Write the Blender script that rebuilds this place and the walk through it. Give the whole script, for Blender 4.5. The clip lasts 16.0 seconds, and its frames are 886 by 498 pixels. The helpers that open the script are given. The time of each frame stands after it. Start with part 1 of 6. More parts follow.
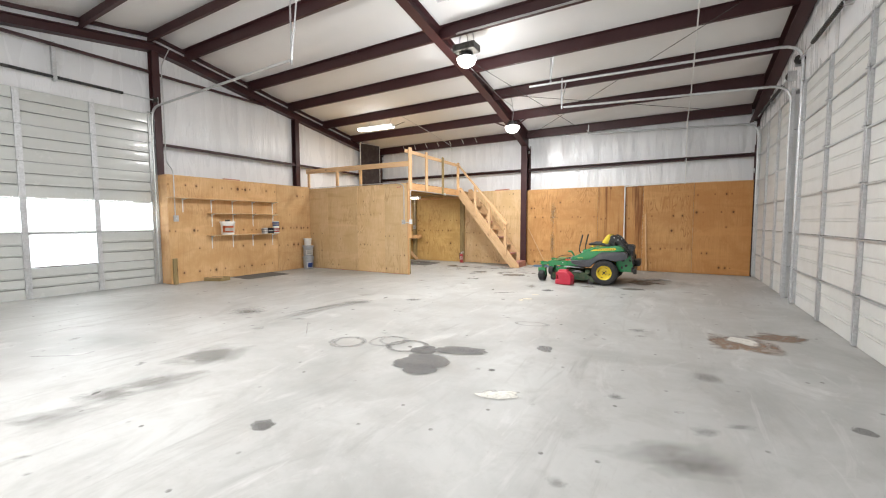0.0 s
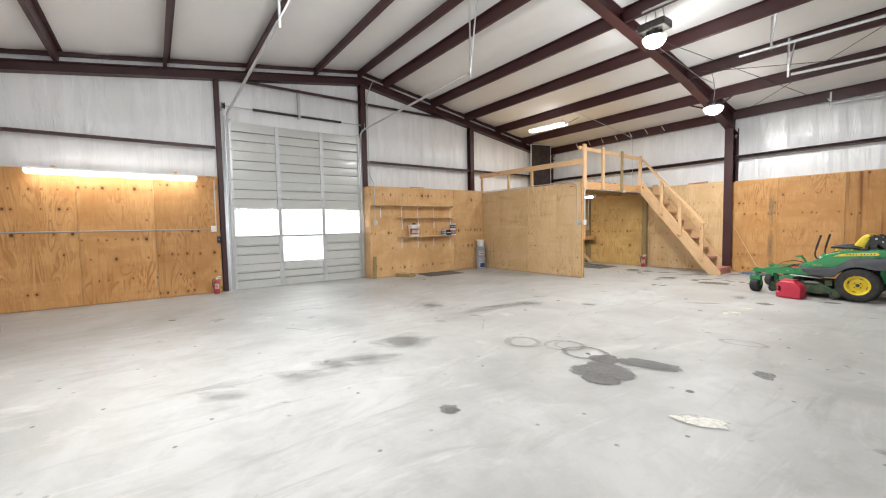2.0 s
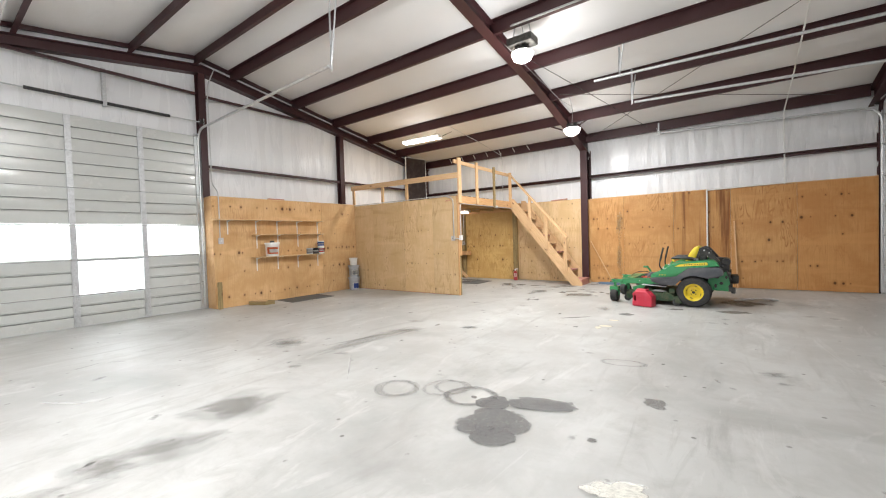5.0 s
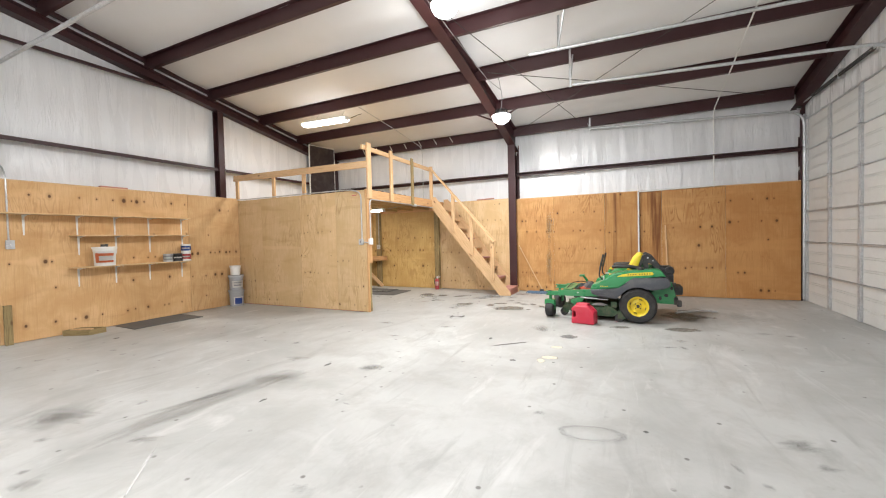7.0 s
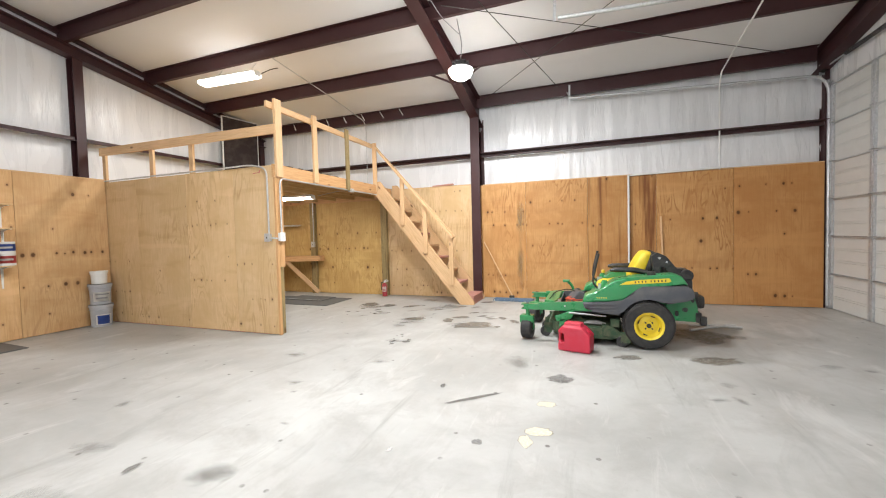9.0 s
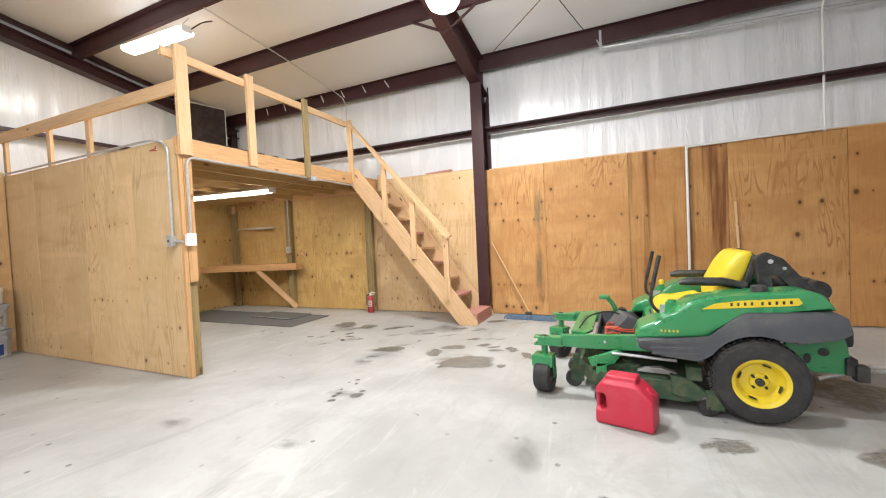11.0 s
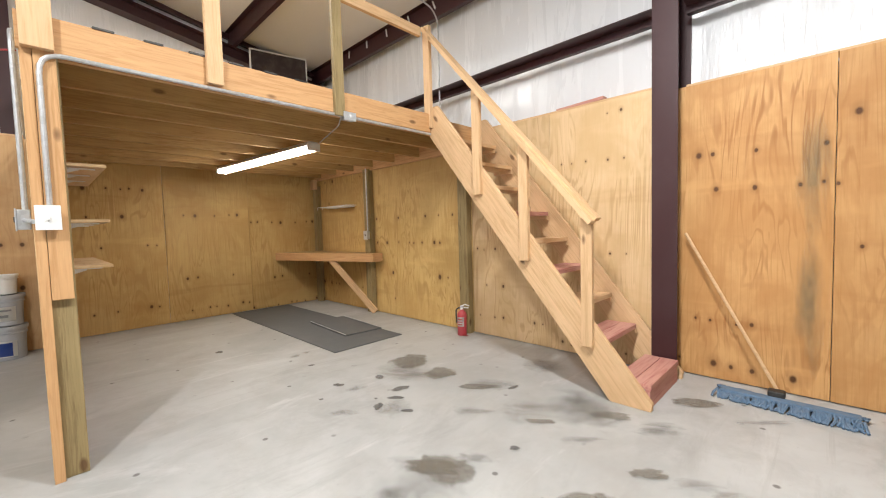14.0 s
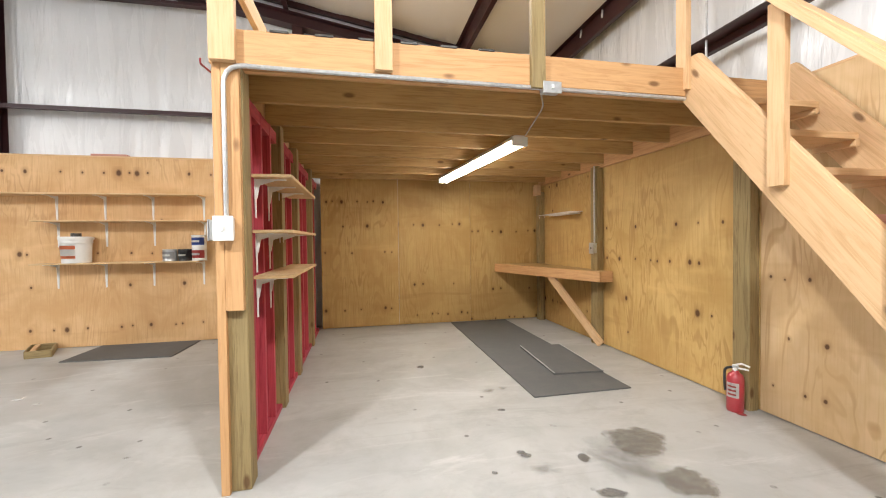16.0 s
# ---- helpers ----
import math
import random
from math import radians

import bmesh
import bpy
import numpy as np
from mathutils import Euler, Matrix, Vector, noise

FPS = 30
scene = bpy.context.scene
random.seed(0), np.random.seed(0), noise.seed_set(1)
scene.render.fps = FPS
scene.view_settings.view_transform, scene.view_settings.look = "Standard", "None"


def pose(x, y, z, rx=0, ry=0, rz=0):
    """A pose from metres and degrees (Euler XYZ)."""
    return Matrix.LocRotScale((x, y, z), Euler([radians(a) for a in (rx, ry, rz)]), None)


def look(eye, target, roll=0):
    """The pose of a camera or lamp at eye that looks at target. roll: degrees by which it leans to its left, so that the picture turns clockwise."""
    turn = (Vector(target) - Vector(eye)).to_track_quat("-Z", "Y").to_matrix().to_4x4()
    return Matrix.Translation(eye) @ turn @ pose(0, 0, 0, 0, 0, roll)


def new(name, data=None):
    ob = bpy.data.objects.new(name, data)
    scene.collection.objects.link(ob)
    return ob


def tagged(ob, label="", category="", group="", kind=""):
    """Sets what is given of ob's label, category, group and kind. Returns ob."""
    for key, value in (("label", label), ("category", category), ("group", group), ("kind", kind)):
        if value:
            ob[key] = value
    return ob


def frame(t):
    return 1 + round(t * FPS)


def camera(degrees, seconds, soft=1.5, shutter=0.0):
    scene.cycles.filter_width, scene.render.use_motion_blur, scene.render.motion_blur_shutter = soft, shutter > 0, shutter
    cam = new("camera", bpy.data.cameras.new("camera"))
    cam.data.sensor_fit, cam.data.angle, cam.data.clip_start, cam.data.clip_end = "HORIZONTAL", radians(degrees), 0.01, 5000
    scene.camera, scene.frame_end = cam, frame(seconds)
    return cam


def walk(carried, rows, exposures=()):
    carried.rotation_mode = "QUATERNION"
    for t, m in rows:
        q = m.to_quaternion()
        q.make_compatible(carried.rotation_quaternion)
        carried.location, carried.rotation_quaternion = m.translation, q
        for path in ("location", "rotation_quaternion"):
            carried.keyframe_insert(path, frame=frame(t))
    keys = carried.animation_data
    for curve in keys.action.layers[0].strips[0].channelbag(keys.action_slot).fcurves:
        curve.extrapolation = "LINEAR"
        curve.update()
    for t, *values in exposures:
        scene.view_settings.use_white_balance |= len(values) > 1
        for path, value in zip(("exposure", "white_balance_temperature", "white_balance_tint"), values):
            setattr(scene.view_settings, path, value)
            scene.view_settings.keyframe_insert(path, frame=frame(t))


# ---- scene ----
cam = camera(96.3, 16.0, soft=1.1)
PATH = [
    (0, (0.366, 0.641, 1.452), (-0.637, 2.366, 1.318), -0.2),
    (0.5, (0.378, 0.653, 1.442), (-0.88, 2.201, 1.304), -0.5),
    (1, (0.355, 0.648, 1.443), (-1.068, 2.047, 1.312), -0.9),
    (1.5, (0.335, 0.585, 1.431), (-1.204, 1.857, 1.31), -1.0),
    (2, (0.305, 0.558, 1.449), (-1.31, 1.732, 1.332), -1.1),
    (2.5, (0.305, 0.531, 1.461), (-1.334, 1.672, 1.345), -1.1),
    (3, (0.205, 0.501, 1.471), (-1.398, 1.69, 1.353), -1.2),
    (3.5, (0.102, 0.57, 1.474), (-1.439, 1.839, 1.357), -1.2),
    (4, (-0.011, 0.759, 1.473), (-1.45, 2.144, 1.372), -1.2),
    (4.5, (-0.177, 1.013, 1.466), (-1.499, 2.512, 1.401), -1.4),
    (4.7, (-0.222, 1.13, 1.469), (-1.492, 2.674, 1.408), -1.6),
    (6.8, (-0.954, 2.774, 1.517), (-1.829, 4.572, 1.475), -1.3),
    (7, (-1.042, 2.94, 1.51), (-1.907, 4.743, 1.453), -1.4),
    (7.5, (-1.212, 3.458, 1.5), (-2.051, 5.273, 1.448), -1.4),
    (8, (-1.386, 3.969, 1.497), (-2.15, 5.816, 1.449), -1.7),
    (8.5, (-1.492, 4.512, 1.478), (-2.224, 6.372, 1.426), -1.6),
    (9, (-1.616, 4.995, 1.455), (-2.316, 6.867, 1.378), -1.5),
    (9.2, (-1.641, 5.198, 1.46), (-2.343, 7.07, 1.396), -1.5),
    (11.3, (-1.857, 7.259, 1.352), (-2.704, 9.069, 1.29), -2.6),
    (11.5, (-1.907, 7.445, 1.351), (-2.775, 9.246, 1.278), -2.5),
    (12, (-2.097, 7.922, 1.352), (-3.072, 9.667, 1.275), -2.2),
    (12.5, (-2.277, 8.376, 1.359), (-3.355, 10.059, 1.273), -2.0),
    (13, (-2.506, 8.828, 1.335), (-3.677, 10.448, 1.244), -1.7),
    (13.5, (-2.74, 9.258, 1.341), (-4.02, 10.793, 1.252), -1.6),
    (14, (-2.945, 9.662, 1.361), (-4.343, 11.088, 1.251), -1.6),
    (14.4, (-3.127, 9.903, 1.359), (-4.622, 11.228, 1.258), -1.8),
    (14.5, (-3.171, 9.95, 1.359), (-4.698, 11.236, 1.252), -1.6),
    (15, (-3.331, 10.166, 1.373), (-5.015, 11.242, 1.275), -1.3),
    (15.5, (-3.46, 10.377, 1.395), (-5.297, 11.163, 1.318), -1.1),
    (16, (-3.629, 10.428, 1.392), (-5.588, 10.829, 1.348), -0.7),
]
walk(cam, [(t, look(eye, target, roll)) for t, eye, target, roll in PATH], [(0.0, -0.04), (1.5, -0.14), (2.5, -0.2), (3.5, -0.2), (4.5, -0.08), (7.0, 0.06), (9.0, 0.06), (11.5, 0.08), (12.5, 0.02), (13.5, 0.0), (15.0, 0.1), (16.0, 0.26)])

# ---- world and light ----
world = bpy.data.worlds.new("sky_world")
scene.world = world
world.use_nodes = True
sky = world.node_tree.nodes.new("ShaderNodeTexSky")
sky.sky_type, sky.sun_disc = "NISHITA", False
sky.sun_elevation, sky.sun_rotation = radians(42), radians(200)
world.node_tree.links.new(sky.outputs[0], world.node_tree.nodes["Background"].inputs[0])
world.node_tree.nodes["Background"].inputs[1].default_value = 0.08
scene.view_settings.exposure = 0.0


def area_lamp(name, at, target, watts, sx, sy=None, colour=(1, 1, 1)):
    data = bpy.data.lights.new(name, "AREA")
    data.energy, data.color, data.size = watts, colour, sx
    data.shape = "DISK" if sy is None else "RECTANGLE"
    if sy:
        data.size_y = sy
    ob = new(name, data)
    ob.matrix_basis = look(at, target)
    return ob


HIGHBAY = ((-3.40, 8.1, 4.78), (-3.53, 11.13, 4.05), (-3.40, 2.9, 4.78), (-3.53, -0.13, 4.05))
HIGHBAY_W, DOWN_W, TUBE_W = 70, 146, 32
COOL, WARM = (0.975, 0.985, 0.985), (1.0, 0.95, 0.86)
for (hx, hy, hz), share, round_share in zip(HIGHBAY, (1.1, 0.76, 0.7, 0.64), (0.85, 0.35, 2.8, 2.8)):
    bulb = bpy.data.lights.new("highbay_light", "POINT")
    bulb.energy, bulb.color, bulb.shadow_soft_size = HIGHBAY_W * round_share, COOL, 0.1
    new("highbay_light", bulb).location = (hx, hy, hz - 0.42)
    area_lamp("highbay_beam", (hx, hy, hz - 0.18), (hx, hy, 0), DOWN_W * share, 0.3, None, COOL)
area_lamp("tube_light", (-9.86, 0.05, 2.53), (-9.5, 0.05, 0), TUBE_W * 0.08, 2.4, 0.1, (1.0, 0.97, 0.92))
area_lamp("tube_light", (-7.87, 10.72, 4.40), (-7.87, 10.72, 0), TUBE_W * 2.0, 1.3, 0.1, (1.0, 0.985, 0.96))
area_lamp("tube_light", (-8.18, 11.755, 2.24), (-8.18, 11.755, 0), TUBE_W * 0.66, 2.4, 0.1, WARM)
# the sky's light on the translucent door panes
area_lamp("sky_light", (-11.2, 3.7, 1.5), (-9, 3.7, 1.4), 270, 3.2, 1.6, (0.93, 0.97, 1.0))


# ---- materials ----
class Nodes:
    """A small builder for node materials."""

    def __init__(self, name):
        self.mat = bpy.data.materials.new(name)
        self.mat.use_nodes = True
        self.t = self.mat.node_tree
        self.bsdf = self.t.nodes["Principled BSDF"]
        self.out = self.t.nodes["Material Output"]

    def n(self, kind, **kw):
        node = self.t.nodes.new("ShaderNode" + kind)
        for k, v in kw.items():
            if k in ("Scale", "Detail", "Roughness", "Distortion", "Strength", "Distance", "Randomness", "Fac"):
                node.inputs[k].default_value = v
            elif k == "op":
                node.operation = v
            elif k == "dims":
                node.voronoi_dimensions = v
            elif k == "feature":
                node.feature = v
        return node

    def l(self, a, b):
        self.t.links.new(a, b)

    def coords(self, scale=(1, 1, 1), offset=True):
        tc = self.n("TexCoord")
        mp = self.n("Mapping")
        mp.inputs["Scale"].default_value = scale
        self.l(tc.outputs["Object"], mp.inputs["Vector"])
        if offset:
            info = self.n("ObjectInfo")
            mul = self.n("Math", op="MULTIPLY")
            mul.inputs[1].default_value = 37.0
            comb = self.n("CombineXYZ")
            self.l(info.outputs["Random"], mul.inputs[0])
            for k in (0, 1, 2):
                self.l(mul.outputs[0], comb.inputs[k])
            self.l(comb.outputs[0], mp.inputs["Location"])
        return mp.outputs[0]

    def noise(self, vec, scale, detail=4, rough=0.6, dist=0.0):
        node = self.n("TexNoise", Scale=scale, Detail=detail, Roughness=rough, Distortion=dist)
        self.l(vec, node.inputs["Vector"])
        return node.outputs["Fac"]

    def ramp(self, fac, stops, smooth=False):
        node = self.n("ValToRGB")
        if smooth:
            node.color_ramp.interpolation = "EASE"
        els = node.color_ramp.elements
        while len(els) < len(stops):
            els.new(0.5)
        for e, (p, c) in zip(els, stops):
            e.position = p
            e.color = (*c, 1) if isinstance(c, tuple) else (c, c, c, 1)
        self.l(fac, node.inputs[0])
        return node.outputs[0]

    def mix(self, fac, a, b, mode="MIX"):
        node = self.t.nodes.new("ShaderNodeMix")
        node.data_type, node.blend_type = "RGBA", mode
        for sock, v in ((node.inputs[0], fac), (node.inputs[6], a), (node.inputs[7], b)):
            if isinstance(v, (int, float)):
                sock.default_value = v
            elif isinstance(v, tuple):
                sock.default_value = (*v, 1)
            else:
                self.l(v, sock)
        return node.outputs[2]

    def math(self, op, a, b=None):
        node = self.n("Math", op=op)
        for k, v in enumerate((a, b)):
            if v is None:
                continue
            if isinstance(v, (int, float)):
                node.inputs[k].default_value = v
            else:
                self.l(v, node.inputs[k])
        return node.outputs[0]

    def bump(self, height, strength, distance):
        node = self.n("Bump", Strength=strength, Distance=distance)
        self.l(height, node.inputs["Height"])
        self.l(node.outputs[0], self.bsdf.inputs["Normal"])

    def set(self, colour=None, rough=None, metal=None, spec=None, coat=None):
        for key, v in (("Base Color", colour), ("Roughness", rough), ("Metallic", metal), ("Specular IOR Level", spec), ("Coat Weight", coat)):
            if v is None:
                continue
            if isinstance(v, (int, float)):
                self.bsdf.inputs[key].default_value = v
            elif isinstance(v, tuple):
                self.bsdf.inputs[key].default_value = (*v, 1)
            else:
                self.l(v, self.bsdf.inputs[key])
        return self.mat


def painted(name, colour, rough=0.45, metal=0.0, dirt=0.25, scale=6.0, coat=0.0, dust=(0.35, 0.32, 0.28)):
    """Paint, plastic or metal with grime at two scales."""
    m = Nodes(name)
    v = m.coords()
    big = m.noise(v, scale, 5, 0.65, 0.3)
    fine = m.noise(v, scale * 14, 3, 0.6)
    grime = m.ramp(big, [(0.45, 0.0), (0.75, dirt)])
    speck = m.ramp(fine, [(0.55, 0.0), (0.8, dirt * 0.5)])
    c = m.mix(grime, colour, tuple(0.5 * a + 0.5 * b for a, b in zip(colour, dust)))
    c = m.mix(speck, c, tuple(0.55 * a for a in colour))
    r = m.math("ADD", m.math("MULTIPLY", big, 0.3), rough - 0.15)
    m.bump(fine, 0.12, 0.002)
    return m.set(c, r, metal, coat=coat)


def lumber(name, pale, dark, knots=True, rough=0.62):
    """Sawn softwood with the grain along local x."""
    m = Nodes(name)
    v = m.coords((0.9, 14, 14))
    grain = m.noise(v, 2.2, 6, 0.65, 1.6)
    v2 = m.coords((1.2, 55, 55))
    fibre = m.noise(v2, 2.0, 3, 0.6)
    v3 = m.coords((1, 1, 1))
    tone = m.noise(v3, 1.4, 3)
    c = m.ramp(grain, [(0.3, dark), (0.52, pale), (0.75, tuple(min(1, 1.12 * p) for p in pale))])
    c = m.mix(m.math("MULTIPLY", fibre, 0.32), c, tuple(0.6 * d for d in dark))
    c = m.mix(m.ramp(tone, [(0.4, 0.0), (0.8, 0.35)]), c, dark)
    if knots:
        vk = m.coords((2.2, 5.0, 5.0))
        vo = m.n("TexVoronoi", Scale=1.0, Randomness=1.0)
        m.l(vk, vo.inputs["Vector"])
        k = m.ramp(vo.outputs["Distance"], [(0.06, 1.0), (0.12, 0.0)])
        c = m.mix(m.math("MULTIPLY", k, 0.75), c, (0.1, 0.04, 0.015))
    m.bump(m.math("ADD", grain, fibre), 0.25, 0.002)
    return m.set(c, rough, spec=0.3)


ROW = 0.47


def plywood(name, pale, mid, dark, knot_cut=0.17, streaks=0.0, figure=0.5):
    """Rotary-cut sheathing ply: grain up local x, rows of knots along local y."""
    m = Nodes(name)
    # broad cathedral figure, fibre streaks and cloudy patches
    warp = m.noise(m.coords((0.55, 3.2, 3.2)), 1.0, 3, 0.5, 0.9)
    rings = m.math("SINE", m.math("MULTIPLY", warp, 70.0))
    broad = m.math("SINE", m.math("MULTIPLY", m.noise(m.coords((0.8, 2.0, 2.0)), 1.0, 2, 0.5, 1.4), 26.0))
    streak = m.noise(m.coords((1.0, 34, 34)), 1.6, 5, 0.7, 0.5)
    tone = m.noise(m.coords((1, 1, 1)), 1.7, 5, 0.6, 0.4)
    band = m.noise(m.coords((3.4, 0.7, 0.7)), 1.0, 3, 0.55, 0.6)
    c = m.ramp(streak, [(0.25, mid), (0.5, pale), (0.8, tuple(min(1, 1.08 * p) for p in pale))])
    where = m.ramp(m.noise(m.coords((1, 1, 1)), 0.9, 2), [(0.42, 0.15), (0.6, 1.0)], True)
    c = m.mix(m.math("MULTIPLY", m.math("MULTIPLY", m.ramp(rings, [(0.35, 0.0), (1.0, 1.0)]), where), figure), c, dark)
    c = m.mix(m.ramp(broad, [(0.0, 0.0), (1.0, 0.5 * figure)]), c, mid)
    c = m.mix(m.ramp(tone, [(0.38, 0.0), (0.66, 0.75)], True), c, mid)
    c = m.mix(m.ramp(band, [(0.55, 0.0), (0.75, 0.34)], True), c, dark)
    c = m.mix(m.ramp(band, [(0.28, 0.45), (0.45, 0.0)], True), c, tuple(min(1, 1.12 * p) for p in pale))
    if streaks:
        run = m.noise(m.coords((0.22, 4.5, 4.5)), 1.3, 4, 0.6, 0.3)
        c = m.mix(m.math("MULTIPLY", m.ramp(run, [(0.46, 0.0), (0.60, 1.0)]), streaks), c, (0.15, 0.042, 0.010))
    # round knots that sit in rows at a few heights
    vk = m.n("SeparateXYZ")
    m.l(m.coords((1, 1, 0)), vk.inputs[0])
    wob = m.noise(m.coords((22, 22, 22)), 1.0, 3)

    def rand(a, b):
        w = m.n("TexWhiteNoise")
        cb = m.n("CombineXYZ")
        m.l(a, cb.inputs[0])
        m.l(b, cb.inputs[1])
        m.l(cb.outputs[0], w.inputs["Vector"])
        sp = m.n("SeparateColor")
        m.l(w.outputs["Color"], sp.inputs[0])
        return w.outputs["Value"], sp.outputs
    up, along = m.math("DIVIDE", vk.outputs[0], ROW), m.math("DIVIDE", vk.outputs[1], 0.13)
    ru, ra = m.math("FLOOR", up), m.math("FLOOR", along)
    one, tint = rand(ru, ra)
    zero = m.math("MULTIPLY", ru, 0.0)
    shift, rowtint = rand(ru, m.math("ADD", zero, 91.0))
    du = m.math("SUBTRACT", m.math("SUBTRACT", m.math("FRACT", up), 0.5), m.math("MULTIPLY", m.math("SUBTRACT", shift, 0.5), 0.6))
    du = m.math("MULTIPLY", m.math("ADD", du, m.math("MULTIPLY", m.math("SUBTRACT", tint[0], 0.5), 0.09)), ROW)
    da = m.math("SUBTRACT", m.math("FRACT", along), m.math("ADD", m.math("MULTIPLY", tint[1], 0.4), 0.3))
    da = m.math("MULTIPLY", da, 0.13)
    d = m.math("SQRT", m.math("ADD", m.math("MULTIPLY", m.math("MULTIPLY", du, du), 0.6), m.math("MULTIPLY", da, da)))
    d = m.math("ADD", d, m.math("MULTIPLY", m.math("SUBTRACT", wob, 0.5), 0.010))
    some = m.math("LESS_THAN", one, m.ramp(rowtint[1], [(0.34, 0.06), (0.62, 0.52)]))
    size = m.math("ADD", m.math("MULTIPLY", m.math("POWER", tint[2], 2.5), 0.16), 0.07)
    cut = m.math("MULTIPLY", some, m.math("MULTIPLY", size, knot_cut))
    ratio = m.math("DIVIDE", d, m.math("ADD", cut, 0.0001))
    halo = m.ramp(m.math("MULTIPLY", ratio, 0.2), [(0.2, 0.35), (0.5, 0.0)])
    c = m.mix(m.math("MULTIPLY", halo, some), c, tuple(0.75 * a for a in dark))
    c = m.mix(m.math("MULTIPLY", m.ramp(ratio, [(0.5, 0.9), (1.0, 0.0)]), some), c, (0.075, 0.026, 0.009))
    info = m.n("ObjectInfo")
    hue = m.n("HueSaturation")
    m.l(c, hue.inputs["Color"])
    m.l(m.ramp(info.outputs["Random"], [(0.0, 0.86), (1.0, 1.08)]), hue.inputs["Value"])
    m.bump(m.math("ADD", streak, m.math("MULTIPLY", rings, 0.3)), 0.12, 0.002)
    return m.set(hue.outputs[0], 0.58, spec=0.3)


def concrete():
    m = Nodes("worn_concrete")
    v = m.coords((1, 1, 1), False)
    cloud = m.noise(v, 0.45, 6, 0.62, 0.5)
    mott = m.noise(v, 2.3, 7, 0.68, 0.4)
    fine = m.noise(v, 22, 5, 0.7)
    smear = m.noise(m.coords((1.6, 0.6, 1), False), 1.1, 6, 0.65, 1.2)
    c = m.ramp(cloud, [(0.3, (0.30, 0.30, 0.285)), (0.5, (0.44, 0.44, 0.425)), (0.70, (0.53, 0.535, 0.52))])
    c = m.mix(m.ramp(mott, [(0.36, 0.5), (0.54, 0.0)]), c, (0.33, 0.32, 0.30))
    c = m.mix(m.ramp(smear, [(0.56, 0.0), (0.74, 0.55)]), c, (0.27, 0.26, 0.245))
    c = m.mix(m.ramp(smear, [(0.26, 0.65), (0.42, 0.0)]), c, (0.62, 0.615, 0.60))
    drag = m.coords((4.6, 0.42, 1), False)
    drag.node.inputs["Rotation"].default_value = (0, 0, 0.14)
    drag = m.noise(drag, 1.0, 7, 0.72, 0.8)
    c = m.mix(m.math("MULTIPLY", m.ramp(drag, [(0.56, 0.0), (0.70, 0.6)]), m.ramp(cloud, [(0.42, 0.0), (0.58, 1.0)])), c, (0.27, 0.26, 0.245))
    c = m.mix(m.ramp(drag, [(0.28, 0.5), (0.40, 0.0)]), c, (0.61, 0.605, 0.59))
    c = m.mix(m.ramp(fine, [(0.62, 0.0), (0.75, 0.3)]), c, (0.24, 0.225, 0.21))
    vo = m.n("TexVoronoi", Scale=1.7, Randomness=1.0, dims="2D")
    m.l(v, vo.inputs["Vector"])
    m_speck = m.math("MULTIPLY", m.ramp(vo.outputs["Distance"], [(0.02, 1.0), (0.035, 0.0)]), m.ramp(mott, [(0.45, 0.0), (0.55, 0.8)]))
    c = m.mix(m_speck, c, (0.10, 0.09, 0.08))
    r = m.ramp(m.math("ADD", m.math("MULTIPLY", mott, 0.6), m.math("MULTIPLY", cloud, 0.4)), [(0.3, 0.34), (0.7, 0.58)])
    m.bump(m.math("ADD", mott, m.math("MULTIPLY", fine, 0.25)), 0.1, 0.004)
    return m.set(c, r, spec=0.36)


def vinyl(name, colour, stretch, sharp=0.3):
    """White vinyl facing of the insulation, with soft wrinkles."""
    m = Nodes(name)
    v = m.coords((1, 1, 1), False)
    w = m.noise(m.coords(stretch, False), 1.0, 5, 0.6, 0.6)
    tone = m.noise(v, 0.7, 4)
    c = m.mix(m.ramp(tone, [(0.35, 0.0), (0.8, 0.35)]), colour, tuple(0.88 * a for a in colour))
    crease = m.noise(m.coords(tuple(4.5 * a for a in stretch), False), 1.0, 2, 0.5, 0.8)
    crease = m.math("MULTIPLY", m.ramp(crease, [(0.5, 0.0), (0.72, 1.0)]), m.ramp(m.noise(v, 1.3, 2), [(0.42, 0.1), (0.6, 1.0)]))
    m.bump(m.math("ADD", w, m.math("MULTIPLY", crease, sharp)), 0.5 if sharp else 0.25, 0.03)
    return m.set(c, m.ramp(w, [(0.3, 0.2 if sharp else 0.45), (0.7, 0.36 if sharp else 0.6)]), spec=0.6 if sharp else 0.3)


def glowing(name, colour, strength):
    m = Nodes(name)
    m.set((0.9, 0.9, 0.9), 0.4)
    m.bsdf.inputs["Emission Color"].default_value = (*colour, 1)
    m.bsdf.inputs["Emission Strength"].default_value = strength
    return m.mat


def galvanised(name, colour, rough=0.38):
    m = Nodes(name)
    vo = m.n("TexVoronoi", Scale=45.0)
    m.l(m.coords(), vo.inputs["Vector"])
    spangle = m.ramp(vo.outputs["Color"], [(0.2, tuple(0.85 * a for a in colour)), (0.8, colour)])
    big = m.noise(m.coords(), 5, 4)
    return m.set(m.mix(m.ramp(big, [(0.5, 0.0), (0.8, 0.3)]), spangle, (0.32, 0.31, 0.3)), rough, 0.55)


